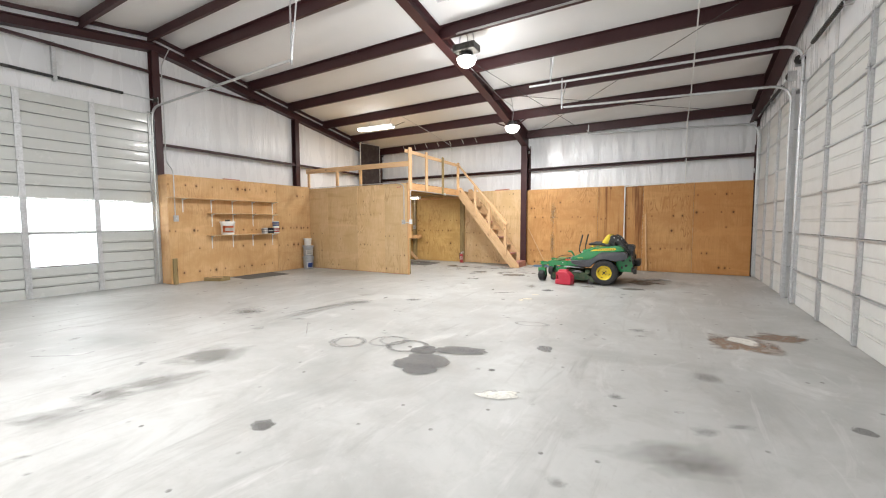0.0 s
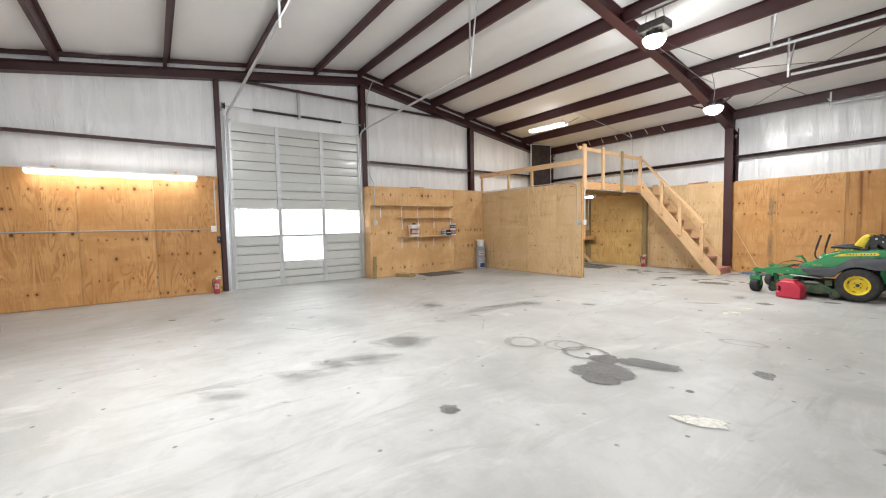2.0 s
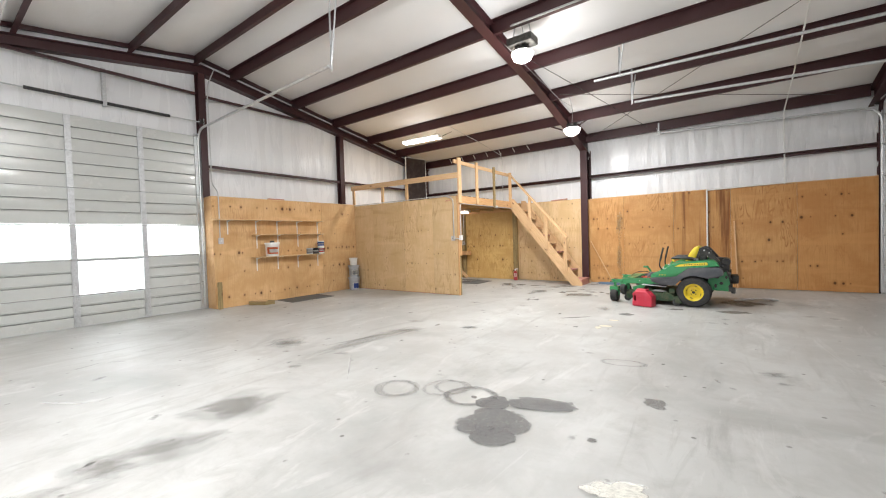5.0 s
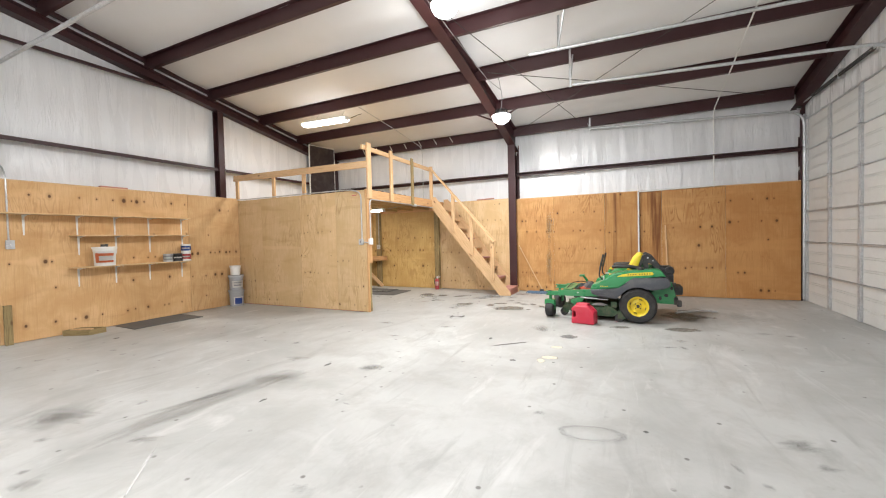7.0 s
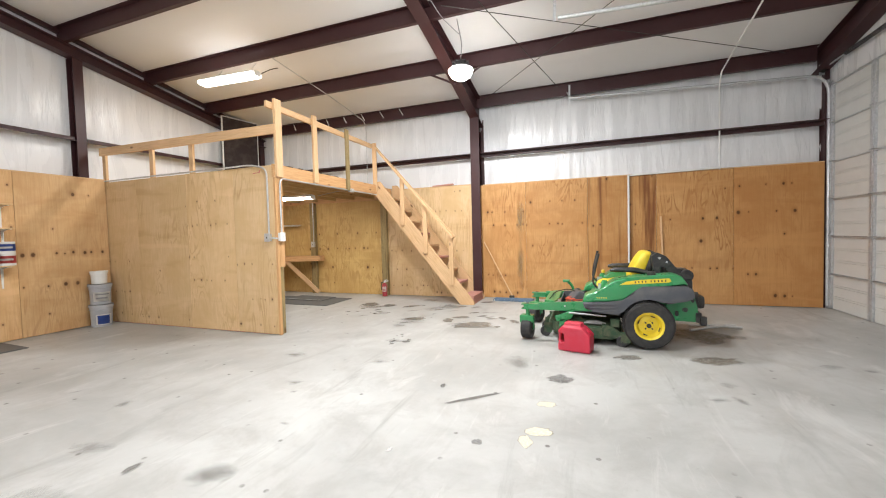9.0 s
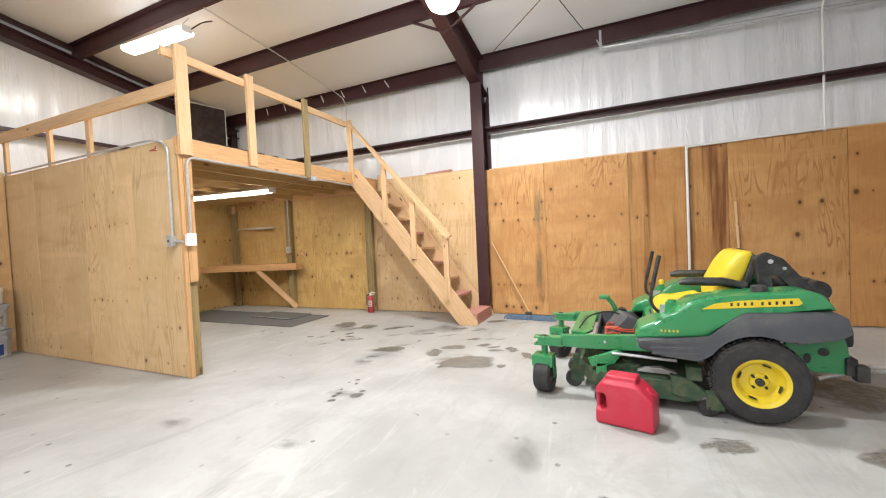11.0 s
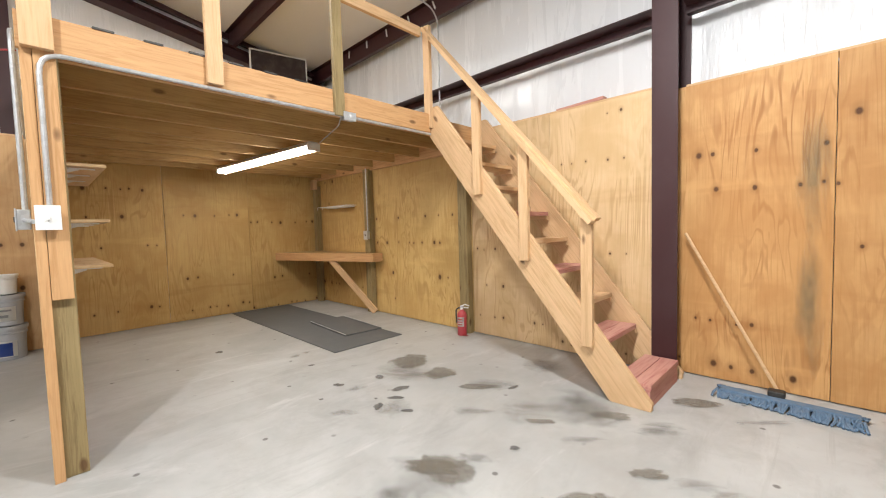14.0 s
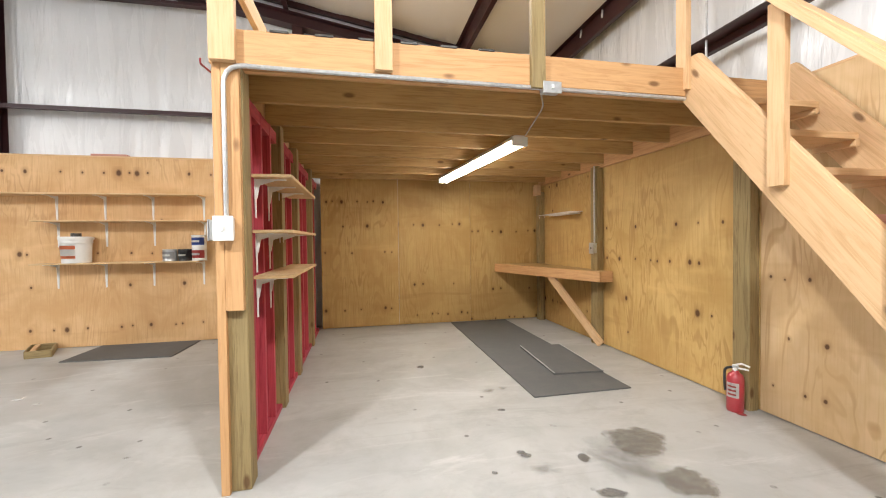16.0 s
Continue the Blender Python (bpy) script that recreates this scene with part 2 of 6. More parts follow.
def translucent(name, colour):
    m = Nodes(name)
    tr = m.n("BsdfTranslucent")
    tr.inputs["Color"].default_value = (*colour, 1)
    m.set(colour, 0.35)
    mx = m.n("MixShader", Fac=0.75)
    m.l(m.bsdf.outputs[0], mx.inputs[1])
    m.l(tr.outputs[0], mx.inputs[2])
    m.l(mx.outputs[0], m.out.inputs["Surface"])
    return m.mat


def stained(name, colour, weight, soft=0.35, warp=0.5, ring=False):
    """A floor stain that fades out unevenly towards its rim (local unit disc)."""
    m = Nodes(name)
    tc = m.n("TexCoord")
    mp = m.n("Mapping")
    info = m.n("ObjectInfo")
    mul = m.math("MULTIPLY", info.outputs["Random"], 50.0)
    comb = m.n("CombineXYZ")
    for k in (0, 1, 2):
        m.l(mul, comb.inputs[k])
    m.l(tc.outputs["Object"], mp.inputs["Vector"])
    m.l(comb.outputs[0], mp.inputs["Location"])
    nz = m.noise(mp.outputs[0], 1.5, 4, 0.5, 0.5)
    ln = m.n("VectorMath", op="LENGTH")
    m.l(tc.outputs["Object"], ln.inputs[0])
    r = m.math("ADD", ln.outputs["Value"], m.math("MULTIPLY", m.math("SUBTRACT", nz, 0.5), warp * 2))
    if ring:
        a = m.ramp(r, [(0.62, 0.0), (0.72, weight), (0.8, weight), (0.88, 0.0)])
    else:
        a = m.ramp(r, [(0.72 - soft, weight), (0.72, 0.0)])
    fine = m.noise(mp.outputs[0], 9, 4, 0.7)
    a = m.math("MULTIPLY", a, m.ramp(fine, [(0.25, 0.55), (0.6, 1.0)]))
    a = m.math("MULTIPLY", a, m.ramp(ln.outputs["Value"], [(0.85, 1.0), (1.12, 0.0)], True))
    m.set(colour, 0.5, spec=0.35)
    tp = m.n("BsdfTransparent")
    mx = m.n("MixShader")
    m.l(a, mx.inputs[0])
    m.l(tp.outputs[0], mx.inputs[1])
    m.l(m.bsdf.outputs[0], mx.inputs[2])
    m.l(mx.outputs[0], m.out.inputs["Surface"])
    return m.mat


CONCRETE = concrete()
PLY_WARM = plywood("plywood_amber", (0.60, 0.335, 0.135), (0.47, 0.225, 0.075), (0.33, 0.135, 0.038), 0.17, 0.0, 0.8)
PLY_STREAK = plywood("plywood_water_streaked", (0.56, 0.30, 0.11), (0.44, 0.20, 0.06), (0.30, 0.115, 0.03), 0.22, 0.8, 0.5)
PLY_RED = plywood("plywood_reddish", (0.52, 0.265, 0.095), (0.43, 0.195, 0.062), (0.33, 0.13, 0.038), 0.16, 0.0, 0.3)
PLY_PALE = plywood("plywood_pale", (0.70, 0.50, 0.285), (0.61, 0.41, 0.205), (0.42, 0.235, 0.095), 0.10, 0.0, 0.6)
PLY_ROSE = plywood("plywood_rosy", (0.66, 0.43, 0.22), (0.54, 0.31, 0.13), (0.38, 0.185, 0.065), 0.19, 0.0, 0.4)
PLY_OLIVE = plywood("plywood_inner", (0.59, 0.40, 0.16), (0.48, 0.295, 0.10), (0.34, 0.185, 0.055), 0.16, 0.0, 0.6)
PINE = lumber("pine_pale", (0.73, 0.49, 0.28), (0.58, 0.355, 0.175))
FIR = lumber("fir_orange", (0.65, 0.385, 0.185), (0.50, 0.26, 0.105))
JOIST = lumber("joist_fir", (0.57, 0.38, 0.165), (0.40, 0.235, 0.085))
TREATED = lumber("treated_timber", (0.36, 0.27, 0.13), (0.20, 0.14, 0.06))
PINKWOOD = lumber("red_stained_timber", (0.60, 0.33, 0.26), (0.43, 0.14, 0.13), False)
REDWOOD = lumber("red_painted_stud", (0.52, 0.07, 0.10), (0.30, 0.03, 0.05), False)
REDOXIDE = painted("red_oxide_primer", (0.043, 0.011, 0.0125), 0.45, 0.0, 0.3, 3.0, dust=(0.085, 0.05, 0.055))
VINYL_WALL = vinyl("white_vinyl_wall", (0.795, 0.80, 0.815), (4.0, 4.0, 0.5))
VINYL_ROOF = vinyl("white_vinyl_roof", (0.765, 0.755, 0.75), (0.9, 1.6, 1.0), 0.0)
GALV = galvanised("galvanised_steel", (0.60, 0.61, 0.62))
DOORSKIN = painted("white_door_steel", (0.66, 0.66, 0.64), 0.42, 0.0, 0.25, 2.5)
DOORPALE = painted("grey_door_steel", (0.55, 0.565, 0.545), 0.24, 0.0, 0.2, 2.5, 0.4)
PANE = translucent("translucent_fibreglass", (0.92, 0.93, 0.93))
BLACK = painted("black_plastic", (0.018, 0.018, 0.02), 0.42, 0.0, 0.4, 9.0)
RUBBER = painted("tyre_rubber", (0.022, 0.022, 0.023), 0.72, 0.0, 0.5, 12.0, dust=(0.16, 0.14, 0.12))
DARKSTEEL = painted("dark_steel", (0.05, 0.048, 0.045), 0.5, 0.6, 0.5, 8.0)
WHITE = painted("white_enamel", (0.78, 0.78, 0.76), 0.35, 0.0, 0.15)
TUBE = glowing("fluorescent_tube", (1.0, 0.96, 0.88), 20)
WRAP = glowing("lit_diffuser", (1.0, 0.97, 0.93), 11)
LED = glowing("led_lens", (1.0, 0.98, 0.95), 45)
RED = painted("red_paint", (0.42, 0.045, 0.055), 0.35, 0.0, 0.2)
GREY = painted("grey_board", (0.33, 0.33, 0.33), 0.6, 0.0, 0.35)
MAT = painted("rubber_mat", (0.105, 0.108, 0.108), 0.7, 0.0, 0.4, 3.0, dust=(0.3, 0.29, 0.27))
EARTH = painted("outside_ground", (0.22, 0.19, 0.14), 0.9, 0.0, 0.6, 0.5)


# ---- building helpers ----
def world_of(ob):
    if ob is None:
        return Matrix.Identity(4)
    return world_of(ob.parent) @ ob.matrix_parent_inverse @ ob.matrix_basis if ob.parent else ob.matrix_basis.copy()


def part(name, bm, material, parent=None, label="", m=None, smooth=False):
    """One bmesh as one object, under a thing or a part when one is given."""
    data = bpy.data.meshes.new(name)
    bmesh.ops.recalc_face_normals(bm, faces=bm.faces)
    bm.to_mesh(data)
    bm.free()
    data.materials.append(material)
    if smooth:
        for p in data.polygons:
            p.use_smooth = True
        data.set_sharp_from_angle(angle=radians(38))
    ob = new(name, data)
    if m is not None:
        ob.matrix_basis = m
    if parent is not None:
        ob.parent = parent
        ob.matrix_parent_inverse = world_of(parent).inverted()
    if label:
        ob["label"] = label
    return ob


def thing(name, at, label, category, group="", kind=""):
    ob = new(name)
    ob.empty_display_size = 0.1
    ob.matrix_basis = Matrix.Translation(at)
    return tagged(ob, label, category, group, kind)


def bx(bm, lo, hi, bev=0.0, m=None):
    """Adds a box between two corners to bm."""
    lo, hi = [min(a, b) for a, b in zip(lo, hi)], [max(a, b) for a, b in zip(lo, hi)]
    mat = Matrix.Translation([(a + b) / 2 for a, b in zip(lo, hi)]) @ Matrix.Diagonal([b - a for a, b in zip(lo, hi)] + [1])
    vs = bmesh.ops.create_cube(bm, size=1, matrix=mat if m is None else m @ mat)["verts"]
    if bev:
        es = {e for v in vs for e in v.link_edges}
        bmesh.ops.bevel(bm, geom=list(es), offset=bev, segments=2, profile=0.6, affect="EDGES")
    return bm


def box(lo, hi, bev=0.0):
    return bx(bmesh.new(), lo, hi, bev)


def frame_of(p0, p1, up=(0, 0, 1)):
    """A matrix at p0 whose x runs to p1 and whose z lies towards up."""
    x = (Vector(p1) - Vector(p0)).normalized()
    u = Vector(up)
    if abs(x.dot(u.normalized())) > 0.99:
        u = Vector((1, 0, 0)) if abs(x.x) < 0.9 else Vector((0, 1, 0))
    y = u.cross(x).normalized()
    z = x.cross(y)
    m = Matrix((x, y, z)).transposed().to_4x4()
    m.translation = p0
    return m


def board(name, p0, p1, w, h, material, parent=None, label="", up=(0, 0, 1), bev=0.003):
    """A board from p0 to p1 along its middle: w across, h towards up."""
    length = (Vector(p1) - Vector(p0)).length
    return part(name, box((0, -w / 2, -h / 2), (length, w / 2, h / 2), bev), material, parent, label, frame_of(p0, p1, up))


def add_tube(bm, pts, r, n=10, bend=0.0, caps=True):
    """Sweeps a circle along points, with rounded bends."""
    pts = [Vector(p) for p in pts]
    if bend:
        out = [pts[0]]
        for a, b, c in zip(pts, pts[1:], pts[2:]):
            u, v = (a - b), (c - b)
            k = min(bend, u.length * 0.48, v.length * 0.48)
            s, e = b + u.normalized() * k, b + v.normalized() * k
            for i in range(6):
                f = i / 5
                out.append((1 - f) ** 2 * s + 2 * f * (1 - f) * b + f * f * e)
        pts = out + [pts[-1]]
    rings, q = [], None
    for i, p in enumerate(pts):
        d = (pts[min(i + 1, len(pts) - 1)] - pts[max(i - 1, 0)]).normalized()
        if q is None:
            q = d.orthogonal().normalized()
        q = (q - d * q.dot(d)).normalized()
        w = d.cross(q)
        rr = r[i] if isinstance(r, (list, tuple)) else r
        rings.append([bm.verts.new(p + rr * (math.cos(a) * q + math.sin(a) * w)) for a in (2 * math.pi * k / n for k in range(n))])
    for a, b in zip(rings, rings[1:]):
        for k in range(n):
            bm.faces.new((a[k], a[(k + 1) % n], b[(k + 1) % n], b[k]))
    if caps:
        bm.faces.new(rings[0])
        bm.faces.new(rings[-1])
    return bm


def tube(pts, r, n=10, bend=0.0):
    return add_tube(bmesh.new(), pts, r, n, bend)


def lathe(profile, n=24, axis="z", at=(0, 0, 0)):
    """Turns (radius, height) pairs about an axis."""
    bm = bmesh.new()
    turn = {"z": Matrix.Identity(4), "y": Matrix.Rotation(radians(-90), 4, "X"), "x": Matrix.Rotation(radians(90), 4, "Y")}[axis]
    m = Matrix.Translation(at) @ turn
    rings = []
    for r, z in profile:
        if r < 1e-5:
            rings.append([bm.verts.new(m @ Vector((0, 0, z)))])
        else:
            rings.append([bm.verts.new(m @ Vector((r * math.cos(a), r * math.sin(a), z))) for a in (2 * math.pi * k / n for k in range(n))])
    for a, b in zip(rings, rings[1:]):
        for k in range(n):
            j = (k + 1) % n
            if len(a) == 1 and len(b) == 1:
                continue
            if len(a) == 1:
                bm.faces.new((a[0], b[k], b[j]))
            elif len(b) == 1:
                bm.faces.new((a[k], a[j], b[0]))
            else:
                bm.faces.new((a[k], a[j], b[j], b[k]))
    return bm


def prism(poly, axis, lo, hi, bev=0.0, segs=2):
    """Pushes a polygon through an axis. Points are (y, z), (x, z) or (x, y)."""
    bm = bmesh.new()
    place = {"x": lambda p, d: (d, p[0], p[1]), "y": lambda p, d: (p[0], d, p[1]), "z": lambda p, d: (p[0], p[1], d)}[axis]
    a = [bm.verts.new(place(p, lo)) for p in poly]
    b = [bm.verts.new(place(p, hi)) for p in poly]
    bm.faces.new(a)
    bm.faces.new(b[::-1])
    for k in range(len(poly)):
        j = (k + 1) % len(poly)
        bm.faces.new((a[k], b[k], b[j], a[j]))
    if bev:
        bmesh.ops.bevel(bm, geom=bm.edges[:], offset=bev, segments=segs, profile=0.6, affect="EDGES")
    return bm


def join(*bms):
    out = bmesh.new()
    for b in bms:
        me = bpy.data.meshes.new("tmp")
        b.to_mesh(me)
        b.free()
        out.from_mesh(me)
        bpy.data.meshes.remove(me)
    return out


def sheet(nx, ny, place):
    """A grid whose points come from place(u, v), u and v from 0 to 1."""
    bm = bmesh.new()
    g = [[bm.verts.new(place(i / nx, j / ny)) for j in range(ny + 1)] for i in range(nx + 1)]
    for i in range(nx):
        for j in range(ny):
            bm.faces.new((g[i][j], g[i + 1][j], g[i + 1][j + 1], g[i][j + 1]))
    return bm


# ---- the shell ----
WEST, EAST, NORTH, SOUTH, RIDGE = -10.38, 2.22, 13.86, -2.86, 5.5


def purlin_bottom(y):
    return 5.635 - (0.173 if y > RIDGE else 0.150) * abs(y - RIDGE)


def roof_at(y):
    return purlin_bottom(y) + 0.24


# outside ground and the slab
ground = part("ground", box((-400, -400, -0.6), (400, 400, -0.16)), EARTH)
tagged(ground, "bare brown earth yard outside the metal building", "ground", kind="structure")
floor = part("floor", box((WEST - 0.1, SOUTH - 0.1, -0.2), (EAST + 0.1, NORTH + 0.1, 0)), CONCRETE)
tagged(floor, "worn pale grey concrete slab with oil stains and scuffs", "floor", kind="structure")


def gable_wall(name, x0, x1, opens, label):
    """A gable wall with door openings (y0, y1, height)."""
    cuts = sorted({SOUTH, NORTH, RIDGE, *[c for o in opens for c in o[:2]]})
    bms = []
    for a, b in zip(cuts, cuts[1:]):
        low = max([o[2] for o in opens if a >= o[0] - 1e-6 and b <= o[1] + 1e-6], default=-0.02)
        bms.append(prism([(a, low), (b, low), (b, roof_at(b) + 0.1), (a, roof_at(a) + 0.1)], "x", x0, x1))
    return tagged(part(name, join(*bms), VINYL_WALL), label, "wall", kind="structure")


W_DOOR, E_DOORS = (2.03, 5.43, 4.02), ((10.34, 13.68, 3.80), (5.55, 9.68, 3.80))
wall_west = gable_wall("wall_west", WEST - 0.18, WEST - 0.06, [W_DOOR], "metal gable wall lined with white vinyl insulation above plywood")
wall_east = gable_wall("wall_east", EAST + 0.06, EAST + 0.18, list(E_DOORS), "metal gable wall with two overhead doors")
wall_north = part("wall_north", box((WEST - 0.18, NORTH + 0.06, -0.02), (EAST + 0.18, NORTH + 0.18, roof_at(NORTH) + 0.05)), VINYL_WALL)
tagged(wall_north, "long metal wall lined with white vinyl insulation above plywood", "wall", kind="structure")
wall_south = part("wall_south", box((WEST - 0.18, SOUTH - 0.18, -0.02), (EAST + 0.18, SOUTH - 0.06, roof_at(SOUTH) + 0.05)), VINYL_WALL)
tagged(wall_south, "long metal wall lined with white vinyl insulation", "wall", kind="structure")

PURLINS = (6.24, 7.93, 9.31, 10.75, 12.13, 13.65, 5.44, 4.2, 2.57, 0.96, -0.75, -2.5)


def ceiling_point(u, v):
    y = SOUTH - 0.05 + v * (NORTH - SOUTH + 0.1)
    x = WEST - 0.05 + u * (EAST - WEST + 0.1)
    near = min(abs(y - p) for p in PURLINS)
    sag = 0.03 * min(1, near / 0.6) ** 0.7
    wave = 0.02 * noise.noise((x * 0.9, y * 2.2, 3.0)) + 0.012 * noise.noise((x * 3.1, y * 5.0, 8.0))
    return x, y, roof_at(y) - sag - wave * min(1, near / 0.25)


ceiling = join(sheet(90, 170, ceiling_point),
               prism([(SOUTH - 0.2, roof_at(SOUTH) + 0.04), (RIDGE, roof_at(RIDGE) + 0.08), (NORTH + 0.2, roof_at(NORTH) + 0.04),
                      (NORTH + 0.2, roof_at(NORTH) + 0.12), (RIDGE, roof_at(RIDGE) + 0.16), (SOUTH - 0.2, roof_at(SOUTH) + 0.12)], "x", WEST - 0.2, EAST + 0.2))
tagged(part("ceiling", ceiling, VINYL_ROOF, smooth=True), "sagging white vinyl-faced roof insulation between dark purlins", "ceiling", kind="structure")


# insulation facing on the walls, bulging between the girts
def facing(parent, place, z_lo, top, w0, w1, girts, seed):
    nu = int(abs(w1 - w0) * 16)

    def at(u, v):
        w = w0 + (w1 - w0) * u
        z = z_lo + (top(w) - z_lo) * v
        near = min([abs(z - g) for g in girts] + [abs(z - top(w))])
        puff = min(1, near / 0.35) ** 0.6
        d = 0.03 * puff + 0.016 * noise.noise((w * 2.3 + seed, z * 0.25, 0.0)) + 0.022 * puff * noise.noise((w * 7.0, z * 0.45 + seed, 4.0))
        d += 0.024 * (1 - puff) * noise.noise((w * 16.0, z * 1.1, seed))
        return place(w, z, d)
    return part("insulation_facing", sheet(nu, 36, at), VINYL_WALL, parent, "white vinyl insulation with soft vertical wrinkles", smooth=True)


def in_west(w, z, d):
    return WEST - 0.02 + d, w, z


def in_north(w, z, d):
    return w, NORTH + 0.02 - d, z


def in_east(w, z, d):
    return EAST + 0.02 - d, w, z


facing(wall_west, in_west, 2.3, lambda w: roof_at(w) - 0.02, SOUTH - 0.05, 2.0, (3.34,), 1)
facing(wall_west, in_west, 4.0, lambda w: roof_at(w) - 0.02, 2.0, 5.36, (4.93,), 2)
facing(wall_west, in_west, 2.3, lambda w: roof_at(w) - 0.02, 5.36, NORTH + 0.05, (3.3, 4.93), 3)
facing(wall_north, in_north, 2.2, lambda w: roof_at(NORTH) - 0.02, WEST - 0.05, -4.0, (3.17,), 4)
facing(wall_north, in_north, 2.2, lambda w: roof_at(NORTH) - 0.02, -4.0, EAST + 0.05, (3.17,), 5)
facing(wall_east, in_east, 3.8, lambda w: roof_at(w) - 0.02, 5.5, NORTH + 0.05, (4.93,), 6)
facing(wall_east, in_east, 0.0, lambda w: roof_at(w) - 0.02, SOUTH - 0.05, 5.5, (1.2, 3.17), 7)


# ---- steel frame ----
def steel(name, bm, label, cat):
    return tagged(part(name, bm, REDOXIDE), label, cat, group=cat + "s", kind="structure")


def channel(y, x0, x1, lean):
    """A cold-formed Z purlin along x, standing on the rafters."""
    z0, z1, t = purlin_bottom(y), purlin_bottom(y) + 0.24, 0.008
    f = 0.07 * lean
    poly = [(y, z0), (y + f, z0), (y + f, z0 + 0.02), (y + f * 0.85, z0 + 0.02), (y + f * 0.85, z0 + t), (y + t * lean, z0 + t),
            (y + t * lean, z1), (y - f, z1), (y - f, z1 - t), (y, z1 - t)]
    return prism(poly, "x", x0, x1)


for k, y in enumerate(PURLINS):
    for x0, x1 in ((-10.36, -3.98), (-3.96, 2.01)):
        steel("purlin", channel(y, x0, x1, 1 if y > RIDGE else -1), "long dark red-oxide steel roof purlin", "purlin")


def i_column(x, y0, y1, top, wide=0.2):
    """An I-section column standing with its web along y."""
    t = 0.012
    return join(box((x - wide / 2, y0, 0), (x + wide / 2, y0 + t, top)), box((x - wide / 2, y1 - t, 0), (x + wide / 2, y1, top)),
                box((x - 0.006, y0 + t, 0), (x + 0.006, y1 - t, top)))


def tapered_rafter(x, knee, wide=0.2, ends=(SOUTH, NORTH), low=0.30, top=0.2):
    """A rigid-frame rafter: shallow at the ridge and deeper at the knees."""
    bms = []
    for side in (-1, 1):
        ye = ends[1] if side > 0 else ends[0]

        def zb(y):
            f = (abs(y - RIDGE)) / (NORTH - RIDGE)
            return purlin_bottom(y) - low - (knee - low) * max(0, (f - 0.55) / 0.45) ** 1.4
        ys = [RIDGE + (ye - RIDGE) * k / 8 for k in range(9)]
        for a, b in zip(ys, ys[1:]):
            bms.append(prism([(a, zb(a)), (b, zb(b)), (b, zb(b) + 0.013), (a, zb(a) + 0.013)], "x", x - wide / 2, x + wide / 2))
            bms.append(prism([(a, purlin_bottom(a) + top - 0.015), (b, purlin_bottom(b) + top - 0.015), (b, purlin_bottom(b) + top), (a, purlin_bottom(a) + top)], "x", x - wide / 2, x + wide / 2))
            bms.append(prism([(a, zb(a) + 0.013), (b, zb(b) + 0.013), (b, purlin_bottom(b) + top - 0.015), (a, purlin_bottom(a) + top - 0.015)], "x", x - 0.006, x + 0.006))
    return join(*bms)


XC = -3.97
for ye in (SOUTH, NORTH):
    steel("rake_angle", prism([(RIDGE, roof_at(RIDGE) - 0.1), (ye, roof_at(ye) - 0.1), (ye, roof_at(ye) - 0.02), (RIDGE, roof_at(RIDGE) - 0.02)], "x", -10.34, -10.28), "dark red-oxide rake angle along the roof edge", "rake angle")
steel("rafter", tapered_rafter(XC, 0.36, low=0.03), "dark red-oxide tapered steel rafter across the hall", "rafter")
steel("rafter", tapered_rafter(2.10, 0.16, low=0.10), "dark red-oxide tapered steel rafter beside the overhead doors", "rafter")
steel("rafter", tapered_rafter(-10.25, 0.2, 0.2, low=0.2, top=-0.004), "dark red-oxide end rafter on the gable wall", "rafter")
steel("column", i_column(XC, 13.42, NORTH, 4.0), "dark red-oxide steel column against the plywood wall", "column")
steel("column", i_column(XC, SOUTH, -2.4, 4.0), "dark red-oxide steel column against the long wall", "column")
steel("column", i_column(2.16, 13.68, NORTH, 4.1, 0.06), "dark red-oxide steel corner column", "column")
for y, foot, top, half, face in ((9.5, 0.0, purlin_bottom(9.5) - 0.19, 0.075, -10.18), (1.88, 0.0, purlin_bottom(1.88) - 0.19, 0.05, -10.22),
                                 (5.5, 2.58, purlin_bottom(5.5) - 0.19, 0.075, -10.18), (13.72, 0.0, 4.0, 0.075, -10.18)):
    steel("column", join(box((WEST + 0.01, y - half, foot), (WEST + 0.02, y + half, top)), box((face - 0.01, y - half, foot), (face, y + half, top)),
                         box((WEST + 0.02, y - 0.006, foot), (face - 0.01, y + 0.006, top))), "dark red-oxide steel gable column", "column")
# knee braces at the purlin beside the tall column
for sx in (-1, 1):
    steel("brace", tube([(XC, 12.25, purlin_bottom(12.25) - 0.2), (XC + 0.5 * sx, 12.17, purlin_bottom(12.17) + 0.02)], 0.02, 6), "thin dark steel flange brace", "brace")


def girt(p0, p1, face, label="dark red-oxide wall girt over the insulation"):
    """A Z girt between two points: face is the way into the hall."""
    m = frame_of(p0, p1)
    length = (Vector(p1) - Vector(p0)).length
    bm = join(box((0, -0.004, -0.035), (length, 0.004, 0.035)), box((0, 0.004, 0.029), (length, 0.17, 0.037)), box((0, -0.06, -0.037), (length, -0.004, -0.029)))
    ob = part("girt", bm, REDOXIDE, None, "", m)
    return tagged(ob, label, "girt", group="girts", kind="structure")


